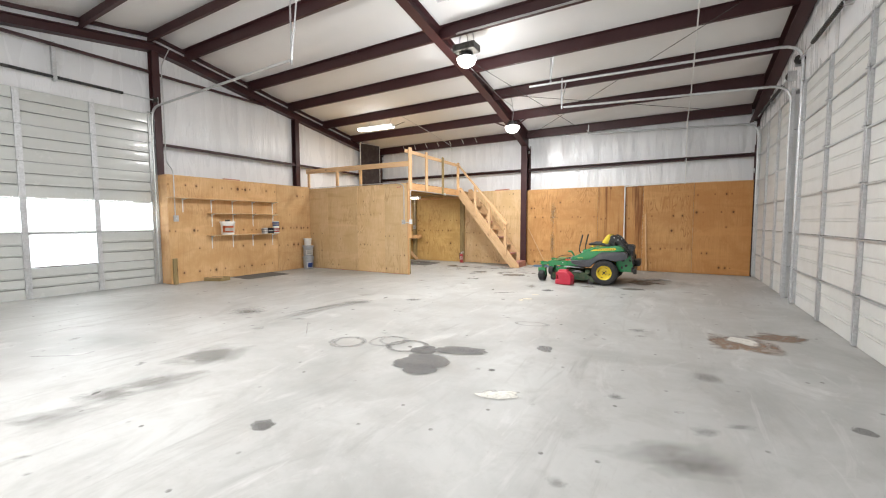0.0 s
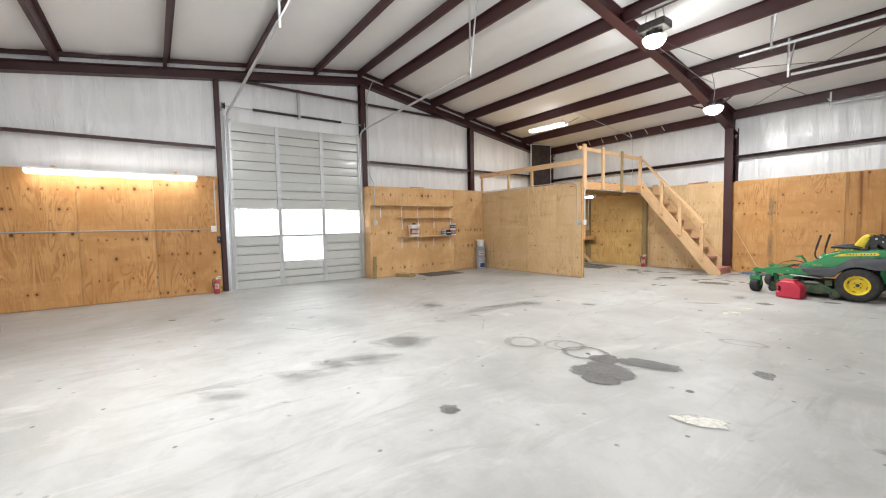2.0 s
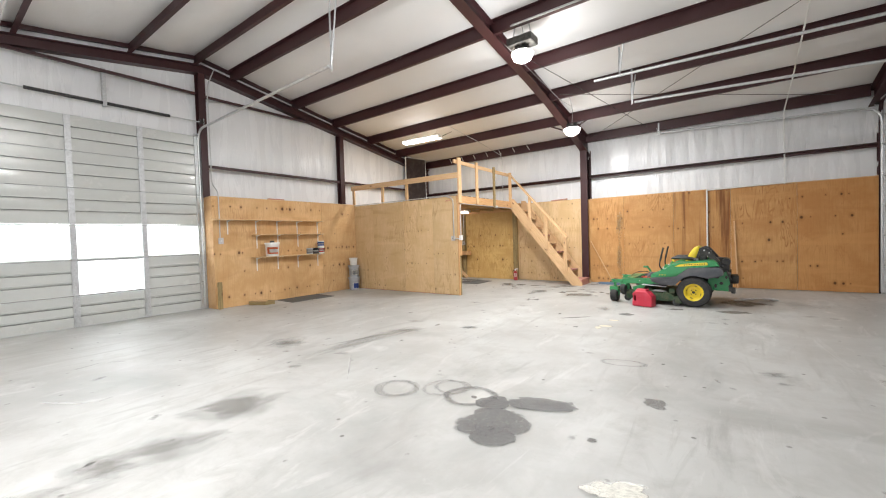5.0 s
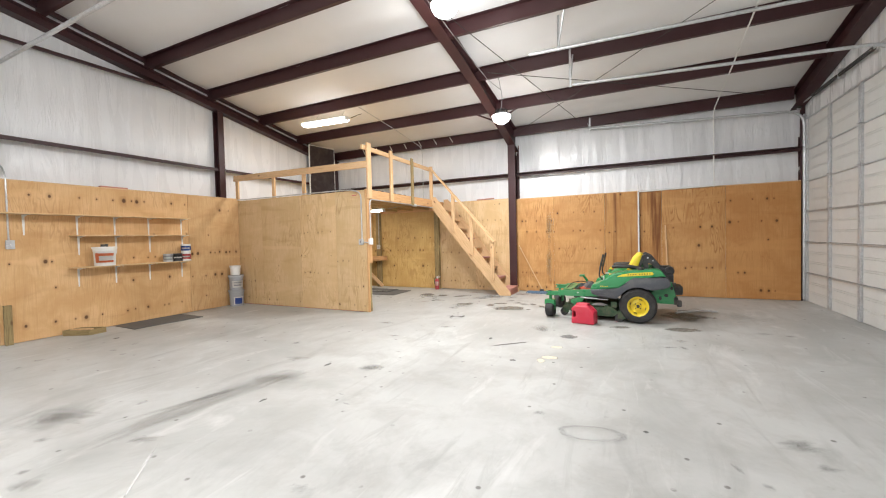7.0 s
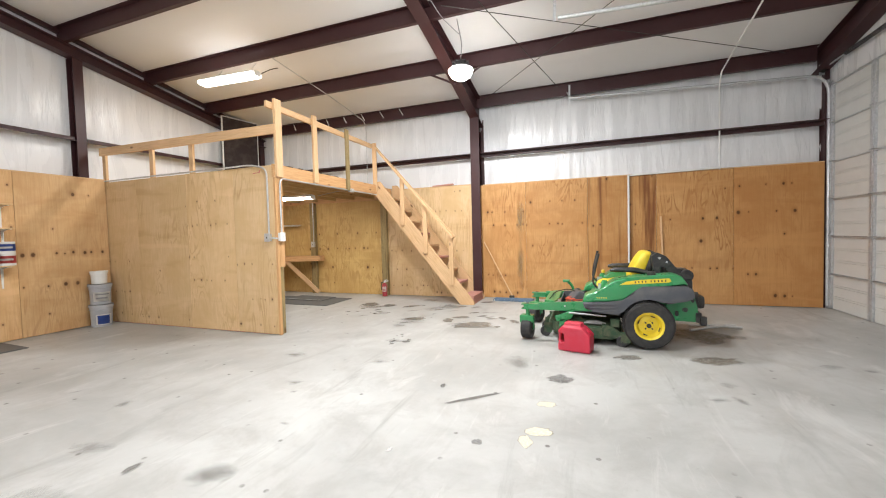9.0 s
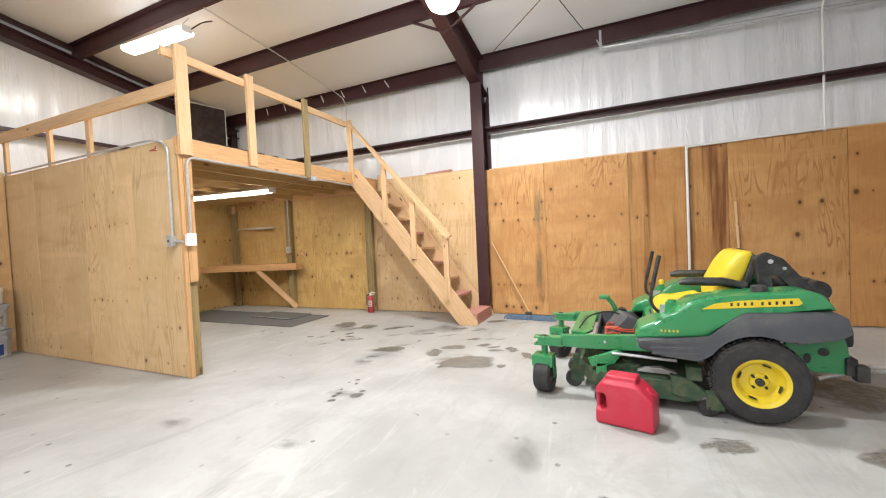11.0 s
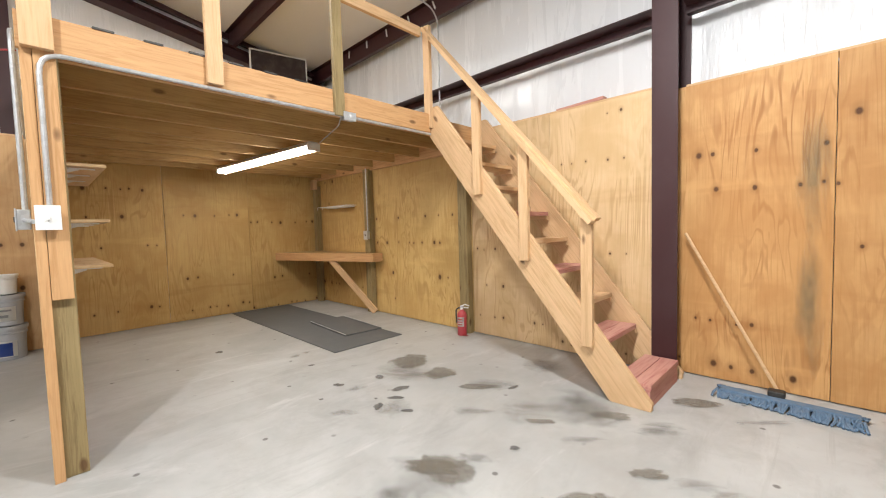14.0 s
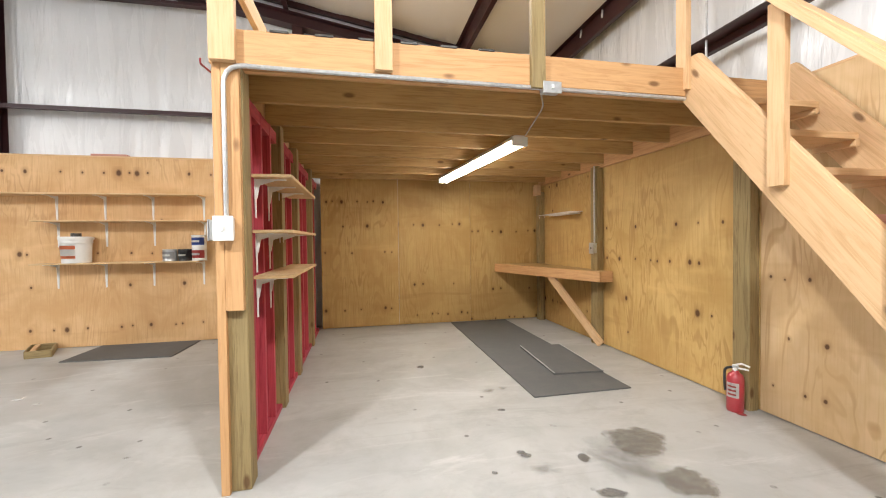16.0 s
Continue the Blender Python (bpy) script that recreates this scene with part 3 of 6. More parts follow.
girt((XC - 0.1, 13.68, 3.17), (WEST, 13.68, 3.17), -1)
girt((EAST - 0.1, 13.68, 3.17), (XC + 0.1, 13.68, 3.17), -1)
girt((-10.2, SOUTH, 3.34), (-10.2, 1.8, 3.34), 1)
girt((-10.2, 5.56, 3.31), (-10.2, 9.4, 3.31), 1)
girt((-10.2, 9.6, 3.31), (-10.2, 13.7, 3.31), 1)
girt((-10.2, 1.98, 4.94), (-10.2, 5.38, 4.94), 1)
girt((-10.2, 5.56, 4.92), (-10.2, 8.4, 4.92), 1)


# ---- plywood lining ----
def ply_sheet(parent, p_lo, height, width, face, material, bev=0.002):
    """One upright sheet: p_lo is the middle of its foot, face the way it looks."""
    p1 = (p_lo[0], p_lo[1], p_lo[2] + height)
    ob = board("plywood_sheet", p_lo, p1, width - 0.004, 0.018, material, parent, up=face, bev=bev)
    return ob


def ply_run(parent, axis, fixed, a, b, z0, z1, face, material, edge=None, step=1.22):
    cuts = [a]
    c = edge if edge is not None else a + step
    while c < b - 0.15:
        if c > a + 0.15:
            cuts.append(c)
        c += step
    cuts.append(b)
    for lo, hi in zip(cuts, cuts[1:]):
        mid = (lo + hi) / 2
        j = random.uniform(-0.003, 0.003)
        p = (fixed + j, mid, z0) if axis == "y" else (mid, fixed + j, z0)
        sheet_mat = material(mid) if callable(material) else material
        ply_sheet(parent, p, z1 - z0 + random.uniform(-0.012, 0.0), hi - lo, face, sheet_mat)


ply_run(wall_west, "y", -10.169, SOUTH, 1.80, 0.01, 2.66, (1, 0, 0), PLY_WARM, edge=-1.85)
ply_run(wall_west, "y", -9.859, 5.46, 9.64, 0.01, 2.58, (1, 0, 0), PLY_ROSE, edge=8.4)
ply_run(wall_west, "y", -10.169, 9.80, 13.5, 0.01, 2.40, (1, 0, 0), PLY_OLIVE)
ply_run(wall_north, "x", 13.649, -3.96, 2.12, 0.01, 2.51, (0, -1, 0), lambda x: PLY_STREAK if -1.7 < x < -0.4 else PLY_RED if x > 0.8 else PLY_WARM, edge=-2.93, step=1.25)
ply_run(wall_north, "x", 13.529, -6.2, -4.08, 0.01, 2.52, (0, -1, 0), PLY_PALE, edge=-5.1)
ply_run(wall_north, "x", 13.529, -10.15, -6.2, 0.01, 2.38, (0, -1, 0), PLY_OLIVE, edge=-8.3, step=2.0)
# the end of the boxed-out lining beside the overhead door
board("plywood_sheet", (-10.09, 5.465, 0.01), (-10.09, 5.465, 2.57), 0.018, 0.44, PLY_ROSE, wall_west, up=(1, 0, 0), bev=0.002)
# caps on the top edges
for p0, p1, w in (((-10.10, 5.46, 2.585), (-10.10, 9.64, 2.585), 0.5), ((-10.25, SOUTH, 2.665), (-10.25, 1.8, 2.665), 0.19), ((-3.86, 13.72, 2.515), (2.12, 13.72, 2.515), 0.16), ((-6.0, 13.65, 2.53), (-4.08, 13.65, 2.53), 0.25)):
    tagged(board("trim", p0, p1, w, 0.018, PINE), "narrow weathered board capping the plywood", "trim", kind="structure")

# ---- loft room ----
LX, LY = -6.0, 9.65
loft = thing("loft", (-8.0, 11.6, 0), "timber loft platform over an open plywood room", "loft", kind="structure")
# room wall towards the hall
cuts = (-10.15, -9.05, -7.83, -6.8, -6.01)
for a, b in zip(cuts, cuts[1:]):
    ply_sheet(loft, ((a + b) / 2, LY + 0.009, 0.01), 2.53 - random.uniform(0, 0.008), b - a, (0, -1, 0), PLY_PALE)
board("post", (-6.075, 9.735, 0), (-6.075, 9.735, 2.36), 0.13, 0.13, TREATED, loft, "weathered pressure-treated corner post", up=(1, 0, 0), bev=0.006)
board("trim_board", (-5.995, 9.675, 0.0), (-5.995, 9.675, 2.36), 0.045, 0.035, FIR, loft, "orange fir edge board", up=(1, 0, 0))
board("trim_board", (-5.99, 9.745, 1.02), (-5.99, 9.745, 2.36), 0.09, 0.04, FIR, loft, "orange fir board below the outlet boxes", up=(1, 0, 0))
for x in (-7.2, -8.02, -9.2):
    board("post", (x, 9.735, 0), (x, 9.735, 2.36), 0.1, 0.13, TREATED, loft, "weathered pressure-treated post", up=(1, 0, 0), bev=0.006)
for k, x in enumerate((-6.35, -6.62, -6.9, -7.5, -7.78, -8.5, -8.85, -9.7)):
    board("stud", (x, 9.71, 0.04), (x, 9.71, 2.3), 0.04, 0.085, REDWOOD, loft, "red-painted wall stud", up=(0, 1, 0))
board("plate", (-6.15, 9.71, 0.02), (-10.1, 9.71, 0.02), 0.09, 0.04, REDWOOD, loft, "red-painted floor plate")
board("plate", (-6.15, 9.72, 2.25), (-10.1, 9.72, 2.25), 0.06, 0.09, REDWOOD, loft, "red-painted top plate")
# rim, joists and deck
board("rim_board", (LX + 0.0, 9.64, 2.455), (LX + 0.0, 12.62, 2.455), 0.04, 0.19, FIR, loft, "orange fir rim joist")
board("rim_board", (LX - 0.05, 9.7, 2.44), (LX - 0.05, 13.4, 2.44), 0.04, 0.19, FIR, loft, "orange fir rim joist")
for k, x in enumerate((-6.55, -7.1, -7.65, -8.2, -8.75, -9.3, -9.85)):
    board("joist", (x, 9.68, 2.433), (x, 13.5, 2.433), 0.04, 0.175, JOIST, loft, "yellowish fir floor joist")
board("ledger", (-6.1, 13.48, 2.40), (-10.1, 13.48, 2.40), 0.04, 0.19, FIR, loft, "fir ledger on the wall")
for k, (a, b) in enumerate(((-6.03, -7.22), (-7.22, -8.44), (-8.44, -10.14))):
    board("deck_sheet", ((a + b) / 2, 9.66, 2.53), ((a + b) / 2, 13.5, 2.53), abs(b - a) - 0.004, 0.018, PLY_OLIVE, loft, "plywood loft deck")
for x in (-8.35, -6.28):
    board("wall_post", (x, 13.47, 0), (x, 13.47, 2.33), 0.15, 0.09, TREATED, loft, "greenish pressure-treated wall post", up=(0, 1, 0), bev=0.006)
board("wall_post", (-10.02, 13.46, 0), (-10.02, 13.46, 2.2), 0.12, 0.1, TREATED, loft, "greenish pressure-treated wall post", up=(0, 1, 0), bev=0.006)
board("block", (-10.02, 13.40, 2.14), (-10.02, 13.40, 2.32), 0.14, 0.08, PINE, loft, "short pine block", up=(0, 1, 0))

# guard rail of the loft
rail = thing("guard_rail", (-6.0, 11, 2.54), "pale pine guard rail round the loft edge", "railing")
board("top_rail", (-10.0, 9.67, 3.10), (-5.94, 9.67, 3.06), 0.04, 0.14, PINE, rail)
for x in (-9.94, -8.68, -7.73):
    board("post", (x, 9.71, 2.54), (x, 9.71, 3.05), 0.09, 0.04, PINE, rail, up=(0, 1, 0))
board("post", (-5.95, 9.72, 2.36), (-5.95, 9.72, 3.50), 0.13, 0.045, PINE, rail, up=(1, 0, 0))
board("post", (-5.955, 10.57, 2.37), (-5.955, 10.57, 3.49), 0.10, 0.04, PINE, rail, up=(1, 0, 0))
board("post", (-5.955, 11.52, 2.33), (-5.955, 11.52, 3.48), 0.09, 0.04, TREATED, rail, "dark weathered rail post", up=(1, 0, 0))
board("top_rail", (-6.0, 9.55, 3.40), (-6.0, 12.52, 3.36), 0.04, 0.09, PINE, rail)

# stair
stair = thing("staircase", (-5.0, 13.0, 0), "steep open timber stair with pale stringers and stained treads", "staircase")


def stringer(y, name_label):
    poly = [(-6.03, 2.34), (-6.03, 2.62), (-5.90, 2.62), (-3.83, 0.06), (-3.84, 0.0), (-4.13, 0.0)]
    m = frame_of((-6.03, y, 2.5), (-4.0, y, 0.0), (1, 0, 0.8))
    inv = m.inverted()
    bm = bmesh.new()
    a = [bm.verts.new(inv @ Vector((px, y - 0.02, pz))) for px, pz in poly]
    b = [bm.verts.new(inv @ Vector((px, y + 0.02, pz))) for px, pz in poly]
    bm.faces.new(a)
    bm.faces.new(b[::-1])
    for k in range(len(poly)):
        j = (k + 1) % len(poly)
        bm.faces.new((a[k], b[k], b[j], a[j]))
    bmesh.ops.bevel(bm, geom=bm.edges[:], offset=0.003, segments=1, affect="EDGES")
    return part("stringer", bm, PINE, stair, name_label, m)


stringer(12.66, "pale pine stringer with knots")
stringer(13.47, "pale pine stringer on the wall side")
STEPS = 9
for k in range(STEPS):
    z = 0.16 + k * 0.262
    x = -3.97 - (z - 0.16) * 0.83
    x += 0.12 if k == 0 else 0.0
    mat = PINKWOOD if k in (0, 1, 3, 5) else PINE
    for i in (0, 1):
        board("tread", (x - 0.065 - 0.135 * i, 12.685, z), (x - 0.065 - 0.135 * i, 13.395, z), 0.13, 0.04, mat, stair, "red-stained plank tread" if mat is PINKWOOD else "")
    board("cleat", (x - 0.24, 13.385, z - 0.04), (x, 13.385, z - 0.04), 0.03, 0.04, PINE, stair)
board("riser", (-3.875, 12.685, 0.07), (-3.875, 13.395, 0.07), 0.035, 0.139, PINKWOOD, stair, "red-stained bottom board")
for x, z0, z1 in ((-6.0, 2.40, 3.45), (-5.36, 1.66, 2.64), (-4.85, 1.05, 2.04), (-4.29, 0.40, 1.40)):
    board("baluster", (x, 12.62, z0), (x, 12.62, z1), 0.09, 0.04, PINE, stair, up=(0, 1, 0))
board("handrail", (-6.02, 12.60, 3.42), (-4.24, 12.60, 1.36), 0.04, 0.09, PINE, stair, up=(0, -1, 0.0))
board("handrail", (-6.02, 12.65, 3.40), (-4.22, 12.65, 1.385), 0.09, 0.035, PINE, stair)


# ---- overhead doors ----
def garage_door(at, width, into, windows, skin, label, rise=0.0, shaft_rise=0.14, reach=4.2, edges=(), grooves=(), rail=(0.032, 0.024, 0.028), bow=0.0, lift=0.1, lip=0.0):
    """A sectional door seen from inside: local y runs across it, local x into the hall."""
    door = thing("garage_door", at, label, "garage door", group="overhead doors")
    base = Matrix.Translation(at) @ Matrix.Rotation(0 if into > 0 else math.pi, 4, "Z")
    bays, rows = 3, len(edges) - 1
    bay = width / bays
    for r in range(rows):
        z0, sec = edges[r], edges[r + 1] - edges[r]
        holes = [b for b in range(bays) if (r, b) in windows]
        bms = []
        for b in range(bays):
            y0, y1 = -width / 2 + b * bay, -width / 2 + (b + 1) * bay
            if b in holes:
                continue
            prof = [(-0.062, z0), (0.0, z0)]
            last = z0
            for f in (0.345, 0.66, 1.0):
                if bow:
                    end = z0 + f * sec - 0.014
                    prof += [(bow * math.sin(math.pi * k / 6), last + (end - last) * k / 6) for k in range(1, 6)]
                    last = end + 0.05
                for shift, half, deep in grooves if f < 1 else ():
                    zc = z0 + f * sec + shift
                    prof += [(0.0, zc - half - 0.004), (-deep, zc - half), (-deep, zc + half), (lip, zc + half), (lip, zc + half + 0.012), (0.0, zc + half + 0.018)]
            prof += [(0.0, z0 + sec - 0.012), (-0.062, z0 + sec - 0.012)]
            bms.append(prism(prof, "y", y0 + 0.002, y1 - 0.002))
        if bms:
            section = part("door_section", join(*bms), skin, door, "", base)
        else:
            section = part("door_section", box((-0.02, -width / 2, z0), (0.006, width / 2, z0 + 0.03)), skin, door, "", base)
        for b in holes:
            y0, y1 = -width / 2 + b * bay, -width / 2 + (b + 1) * bay
            pane = part("translucent_pane", box((-0.012, y0 + 0.02, z0 + 0.012), (-0.006, y1 - 0.02, z0 + sec - 0.03)), PANE, section, "milky translucent fibreglass pane", base)
        part("meeting_rail", box((0.004, -width / 2, z0 + sec - rail[0]), (rail[2], width / 2, z0 + sec - rail[0] + rail[1]), 0.003), GALV, section, "galvanised strip at the joint", base)
        for b in range(bays + 1):
            y = -width / 2 + b * bay
            w = 0.048 if 0 < b < bays else 0.045
            y = min(max(y, -width / 2 + 0.045), width / 2 - 0.045)
            bm = join(box((0.0, y - w, z0 + 0.004), (0.036, y + w, z0 + sec - 0.01), 0.004),
                      box((0.036, y - w * 0.35, z0 + 0.02), (0.042, y + w * 0.35, z0 + sec - 0.03)))
            part("stile", bm, GALV, section, "galvanised upright stile", base)
            if r:
                hb = join(box((0.04, y - 0.035, z0 - 0.05), (0.046, y + 0.035, z0 + 0.05), 0.003), tube([(0.05, y - 0.03, z0), (0.05, y + 0.03, z0)], 0.011, 8))
                part("hinge", hb, GALV, section, "steel door hinge", base)
    top = edges[-1]
    # tracks: up the jamb, round and back under the roof
    for s in (-1, 1):
        y = s * (width / 2 - 0.01)
        path = [(0.05, y, 0.05), (0.05, y, top + rise), (reach, y, top + rise + lift)]
        part("track", tube(path, 0.026, 8, 0.32), GALV, door, "bent galvanised door track", base)
        part("track_angle", box((0.0, y - 0.012 + s * 0.04, 0), (0.06, y + 0.012 + s * 0.04, top + 0.1)), GALV, door, "punched galvanised wall angle", base)
        for r in range(rows + 1):
            part("roller", tube([(0.045, y - s * 0.09, edges[r] + 0.03), (0.045, y + s * 0.0, edges[r] + 0.03)], 0.014, 8), GALV, door, "steel roller", base)
    # torsion shaft with its spring and drums
    zs = top + shaft_rise
    part("shaft", tube([(0.09, -width / 2 - 0.12, zs), (0.09, width / 2 + 0.12, zs)], 0.013, 8), GALV, door, "steel torsion shaft", base)
    spring = bmesh.new()
    n = 46
    for a, b in ((-0.33, -0.01), (0.01, 0.33)):
        pts = [(0.09 + 0.001 * (k % 2), width * (a + (b - a) * k / n), zs) for k in range(n + 1)]
        add_tube(spring, pts, [0.034 if k % 2 else 0.029 for k in range(n + 1)], 8)
    part("torsion_spring", spring, BLACK, door, "oily black torsion spring", base)
    for s in (-1, 1):
        part("cable_drum", lathe([(0.0, -0.03), (0.07, -0.03), (0.055, -0.01), (0.055, 0.015), (0.075, 0.03), (0.0, 0.03)], 16, "y", (0.09, s * (width / 2 + 0.05), zs)), DARKSTEEL, door, "dark cable drum", base)
        part("bearing_plate", box((0.0, s * (width / 2 + 0.1) - 0.004, zs - 0.1), (0.14, s * (width / 2 + 0.1) + 0.004, zs + 0.08)), GALV, door, "steel bearing plate", base)
    part("spring_anchor", box((0.0, -0.03, zs - 0.06), (0.1, 0.03, zs + (0.68 if into > 0 else 0.1)), 0.002), GALV, door, "upright steel anchor plate", base)
    return door


def hanger(p, z_top, lean=0.0, dy=0.05):
    """Punched angle iron that carries the end of a door track."""
    x, y, z = p
    h = thing("track_hanger", (x, y, z), "punched galvanised angle iron hanging from a purlin", "hanger", group="track hangers")
    part("upright", join(box((x - 0.018, y - 0.002, z - 0.03), (x + 0.018, y + 0.002, z_top)), box((x - 0.018, y - 0.002, z - 0.03), (x - 0.014, y + 0.034, z_top))), GALV, h)
    if lean or dy > 0.06:
        part("strut", tube([(x, y, z + 0.05), (x + lean, y + dy, z_top)], 0.014, 6), GALV, h)
    return h


WEST_EDGES = (0.01, 0.60, 1.27, 1.95, 2.64, 3.33, 4.00)
EAST_EDGES = (0.01, 0.61, 1.25, 1.88, 2.51, 3.15, 3.79)
ONE_GROOVE, TWIN_GROOVE = ((0.0, 0.011, 0.05),), ((-0.017, 0.004, 0.010), (0.017, 0.004, 0.010))
garage_door((-10.30, 3.73, 0), 3.36, 1, {(2, 0), (2, 1), (2, 2), (1, 1)}, DOORPALE, "closed grey steel sectional door with milky daylight panes", 0.14, 0.32, 4.85, WEST_EDGES, ONE_GROOVE, (0.016, 0.010, 0.010), 0.003, lip=0.008)
garage_door((2.22, 12.01, 0), 3.30, -1, set(), DOORSKIN, "closed white ribbed steel sectional door with grey stiles", 0.17, 0.31, 4.2, EAST_EDGES, TWIN_GROOVE, lift=0.2)
garage_door((2.22, 7.615, 0), 4.11, -1, set(), DOORSKIN, "closed white ribbed steel sectional door with grey stiles", 0.64, 0.41, 4.8, EAST_EDGES, TWIN_GROOVE)
hanger((-2.02, 10.35, 4.15), purlin_bottom(10.7) + 0.1, 0.0, 0.38)
hanger((-2.0, 13.64, 4.14), purlin_bottom(13.64) + 0.2, -0.12)
hanger((-2.1, 9.66, 4.52), purlin_bottom(9.4) + 0.1, 0.15, -0.3)
hanger((-2.4, 5.57, 4.53), purlin_bottom(5.5) + 0.15, 0.2)
hanger((-5.42, 5.42, 4.2), purlin_bottom(5.4) + 0.15, 0.2)
hanger((-5.42, 2.06, 4.2), purlin_bottom(2.5) + 0.1, 0.2, 0.5)


# ---- lamps ----
def highbay(at, top, label):
    x, y, z = at
    lamp = thing("high_bay_lamp", at, label, "ceiling lamp", group="high bay lamps")
    part("lens", lathe([(0.0, -0.17), (0.08, -0.155), (0.15, -0.11), (0.19, -0.04), (0.195, 0.0), (0.0, 0.0)], 20, "z", at), LED, lamp, "glowing white lens", smooth=True)
    part("housing", lathe([(0.0, 0.002), (0.15, 0.002), (0.155, 0.02), (0.15, 0.05), (0.12, 0.07), (0.085, 0.13), (0.03, 0.15), (0.0, 0.15)], 20, "z", at), BLACK, lamp, "black finned housing", smooth=True)
    for k in range(10):
        a = 2 * math.pi * k / 10
        m = Matrix.Translation(at) @ Matrix.Rotation(a, 4, "Z")
        part("fin", box((0.06, -0.004, 0.05), (0.135, 0.004, 0.13)), BLACK, lamp, "", m)
    part("cord", tube([(x, y, z + 0.14), (x + 0.03, y, z + 0.4), (x - 0.05, y + 0.02, top)], 0.008, 6, 0.1), GREY, lamp, "grey hanging cord")
    return lamp


highbay(HIGHBAY[1], purlin_bottom(11.13) + 0.2, "bright round lamp hanging on a cord below the rafter")
highbay(HIGHBAY[3], purlin_bottom(-0.13) + 0.2, "bright round lamp hanging on a cord below the rafter")
for hx, hy, hz in (HIGHBAY[0], HIGHBAY[2]):
    lamp = highbay((hx, hy, hz), purlin_bottom(hy) + 0.2, "bright lamp under a boxy dark ballast beside the rafter")
    part("ballast_box", box((hx - 0.24, hy - 0.16, hz + 0.13), (hx + 0.24, hy + 0.16, hz + 0.27), 0.02), DARKSTEEL, lamp, "dark steel ballast box")
    for s in (-1, 1):
        part("bracket", tube([(hx + 0.18 * s, hy, hz + 0.26), (hx + 0.12 * s, hy, purlin_bottom(hy) + 0.2)], 0.012, 6), GALV, lamp)


def strip_light(p0, p1, label, cover=False):
    """A fluorescent batten: white tray with a glowing tube under it."""
    length = (Vector(p1) - Vector(p0)).length
    m = frame_of(p0, p1)
    at = [(a + b) / 2 for a, b in zip(p0, p1)]
    lamp = thing("fluorescent_light", at, label, "strip light", group="fluorescent lights")
    part("tray", prism([(-0.08, -0.004), (0.08, -0.004), (0.05, 0.045), (-0.05, 0.045)], "x", 0, length, 0.004), WHITE, lamp, "white metal tray", m)
    if cover:
        part("diffuser", prism([(-0.12, -0.006), (-0.115, -0.045), (-0.08, -0.075), (0.08, -0.075), (0.115, -0.045), (0.12, -0.006)], "x", 0.01, length - 0.01, 0.006), WRAP, lamp, "glowing wraparound diffuser", m)
    for s in () if cover else (-1, 1):
        part("tube", tube([(0.03, 0.038 * s, -0.03), (length - 0.03, 0.038 * s, -0.03)], 0.024, 12), TUBE, lamp, "glowing fluorescent tube", m, True)
    for x in (0.0, length):
        part("lamp_holder", box((x - 0.014, -0.075, -0.055), (x + 0.014, 0.075, 0.03), 0.004), WHITE, lamp, "", m)
    return lamp


strip_light((-9.96, -1.27, 2.62), (-9.96, 1.37, 2.61), "long lit fluorescent batten on the plywood top", True)
for y in (-0.9, 1.0):
    tagged(board("bracket", (-10.2, y, 2.69), (-9.94, y, 2.69), 0.05, 0.03, PINE), "short pine arm carrying the batten", "bracket")
strip_light((-8.62, 10.70, 4.50), (-7.3, 10.74, 4.48), "lit fluorescent batten hanging over the loft", True)
for x in (-8.3, -7.45):
    tagged(part("hanging_chain", tube([(x, 10.72, 4.52), (x, 10.88, purlin_bottom(10.82) + 0.02)], 0.006, 6), GALV), "thin chain holding the batten", "chain")
strip_light((-9.44, 11.64, 2.299), (-7.06, 11.858, 2.299), "lit fluorescent batten under the loft joists")


# ---- conduits, boxes and cables ----
def conduit(pts, r, label, bend=0.1, material=None, name="conduit"):
    return tagged(part(name, tube(pts, r, 8, bend), material or GALV, smooth=True), label, "conduit")


def outlet_box(lo, hi, label, material, face):
    at = [(a + b) / 2 for a, b in zip(lo, hi)]
    ob = thing("electrical_box", at, label, "electrical box")
    part("body", box(lo, hi, 0.006), material, ob)
    x, y, z = at
    if face == "x":
        part("cover", box((hi[0], lo[1] - 0.006, lo[2] - 0.006), (hi[0] + 0.006, hi[1] + 0.006, hi[2] + 0.006), 0.002), material, ob)
        part("toggle", box((hi[0] + 0.006, y - 0.006, z - 0.012), (hi[0] + 0.02, y + 0.006, z + 0.012), 0.002), WHITE, ob)
    else:
        part("cover", box((lo[0] - 0.006, lo[1] - 0.006, lo[2] - 0.006), (hi[0] + 0.006, lo[1], hi[2] + 0.006), 0.002), material, ob)
        part("toggle", box((x - 0.008, lo[1] - 0.012, z - 0.014), (x + 0.008, lo[1] - 0.006, z + 0.014), 0.002), DARKSTEEL, ob)
    return ob


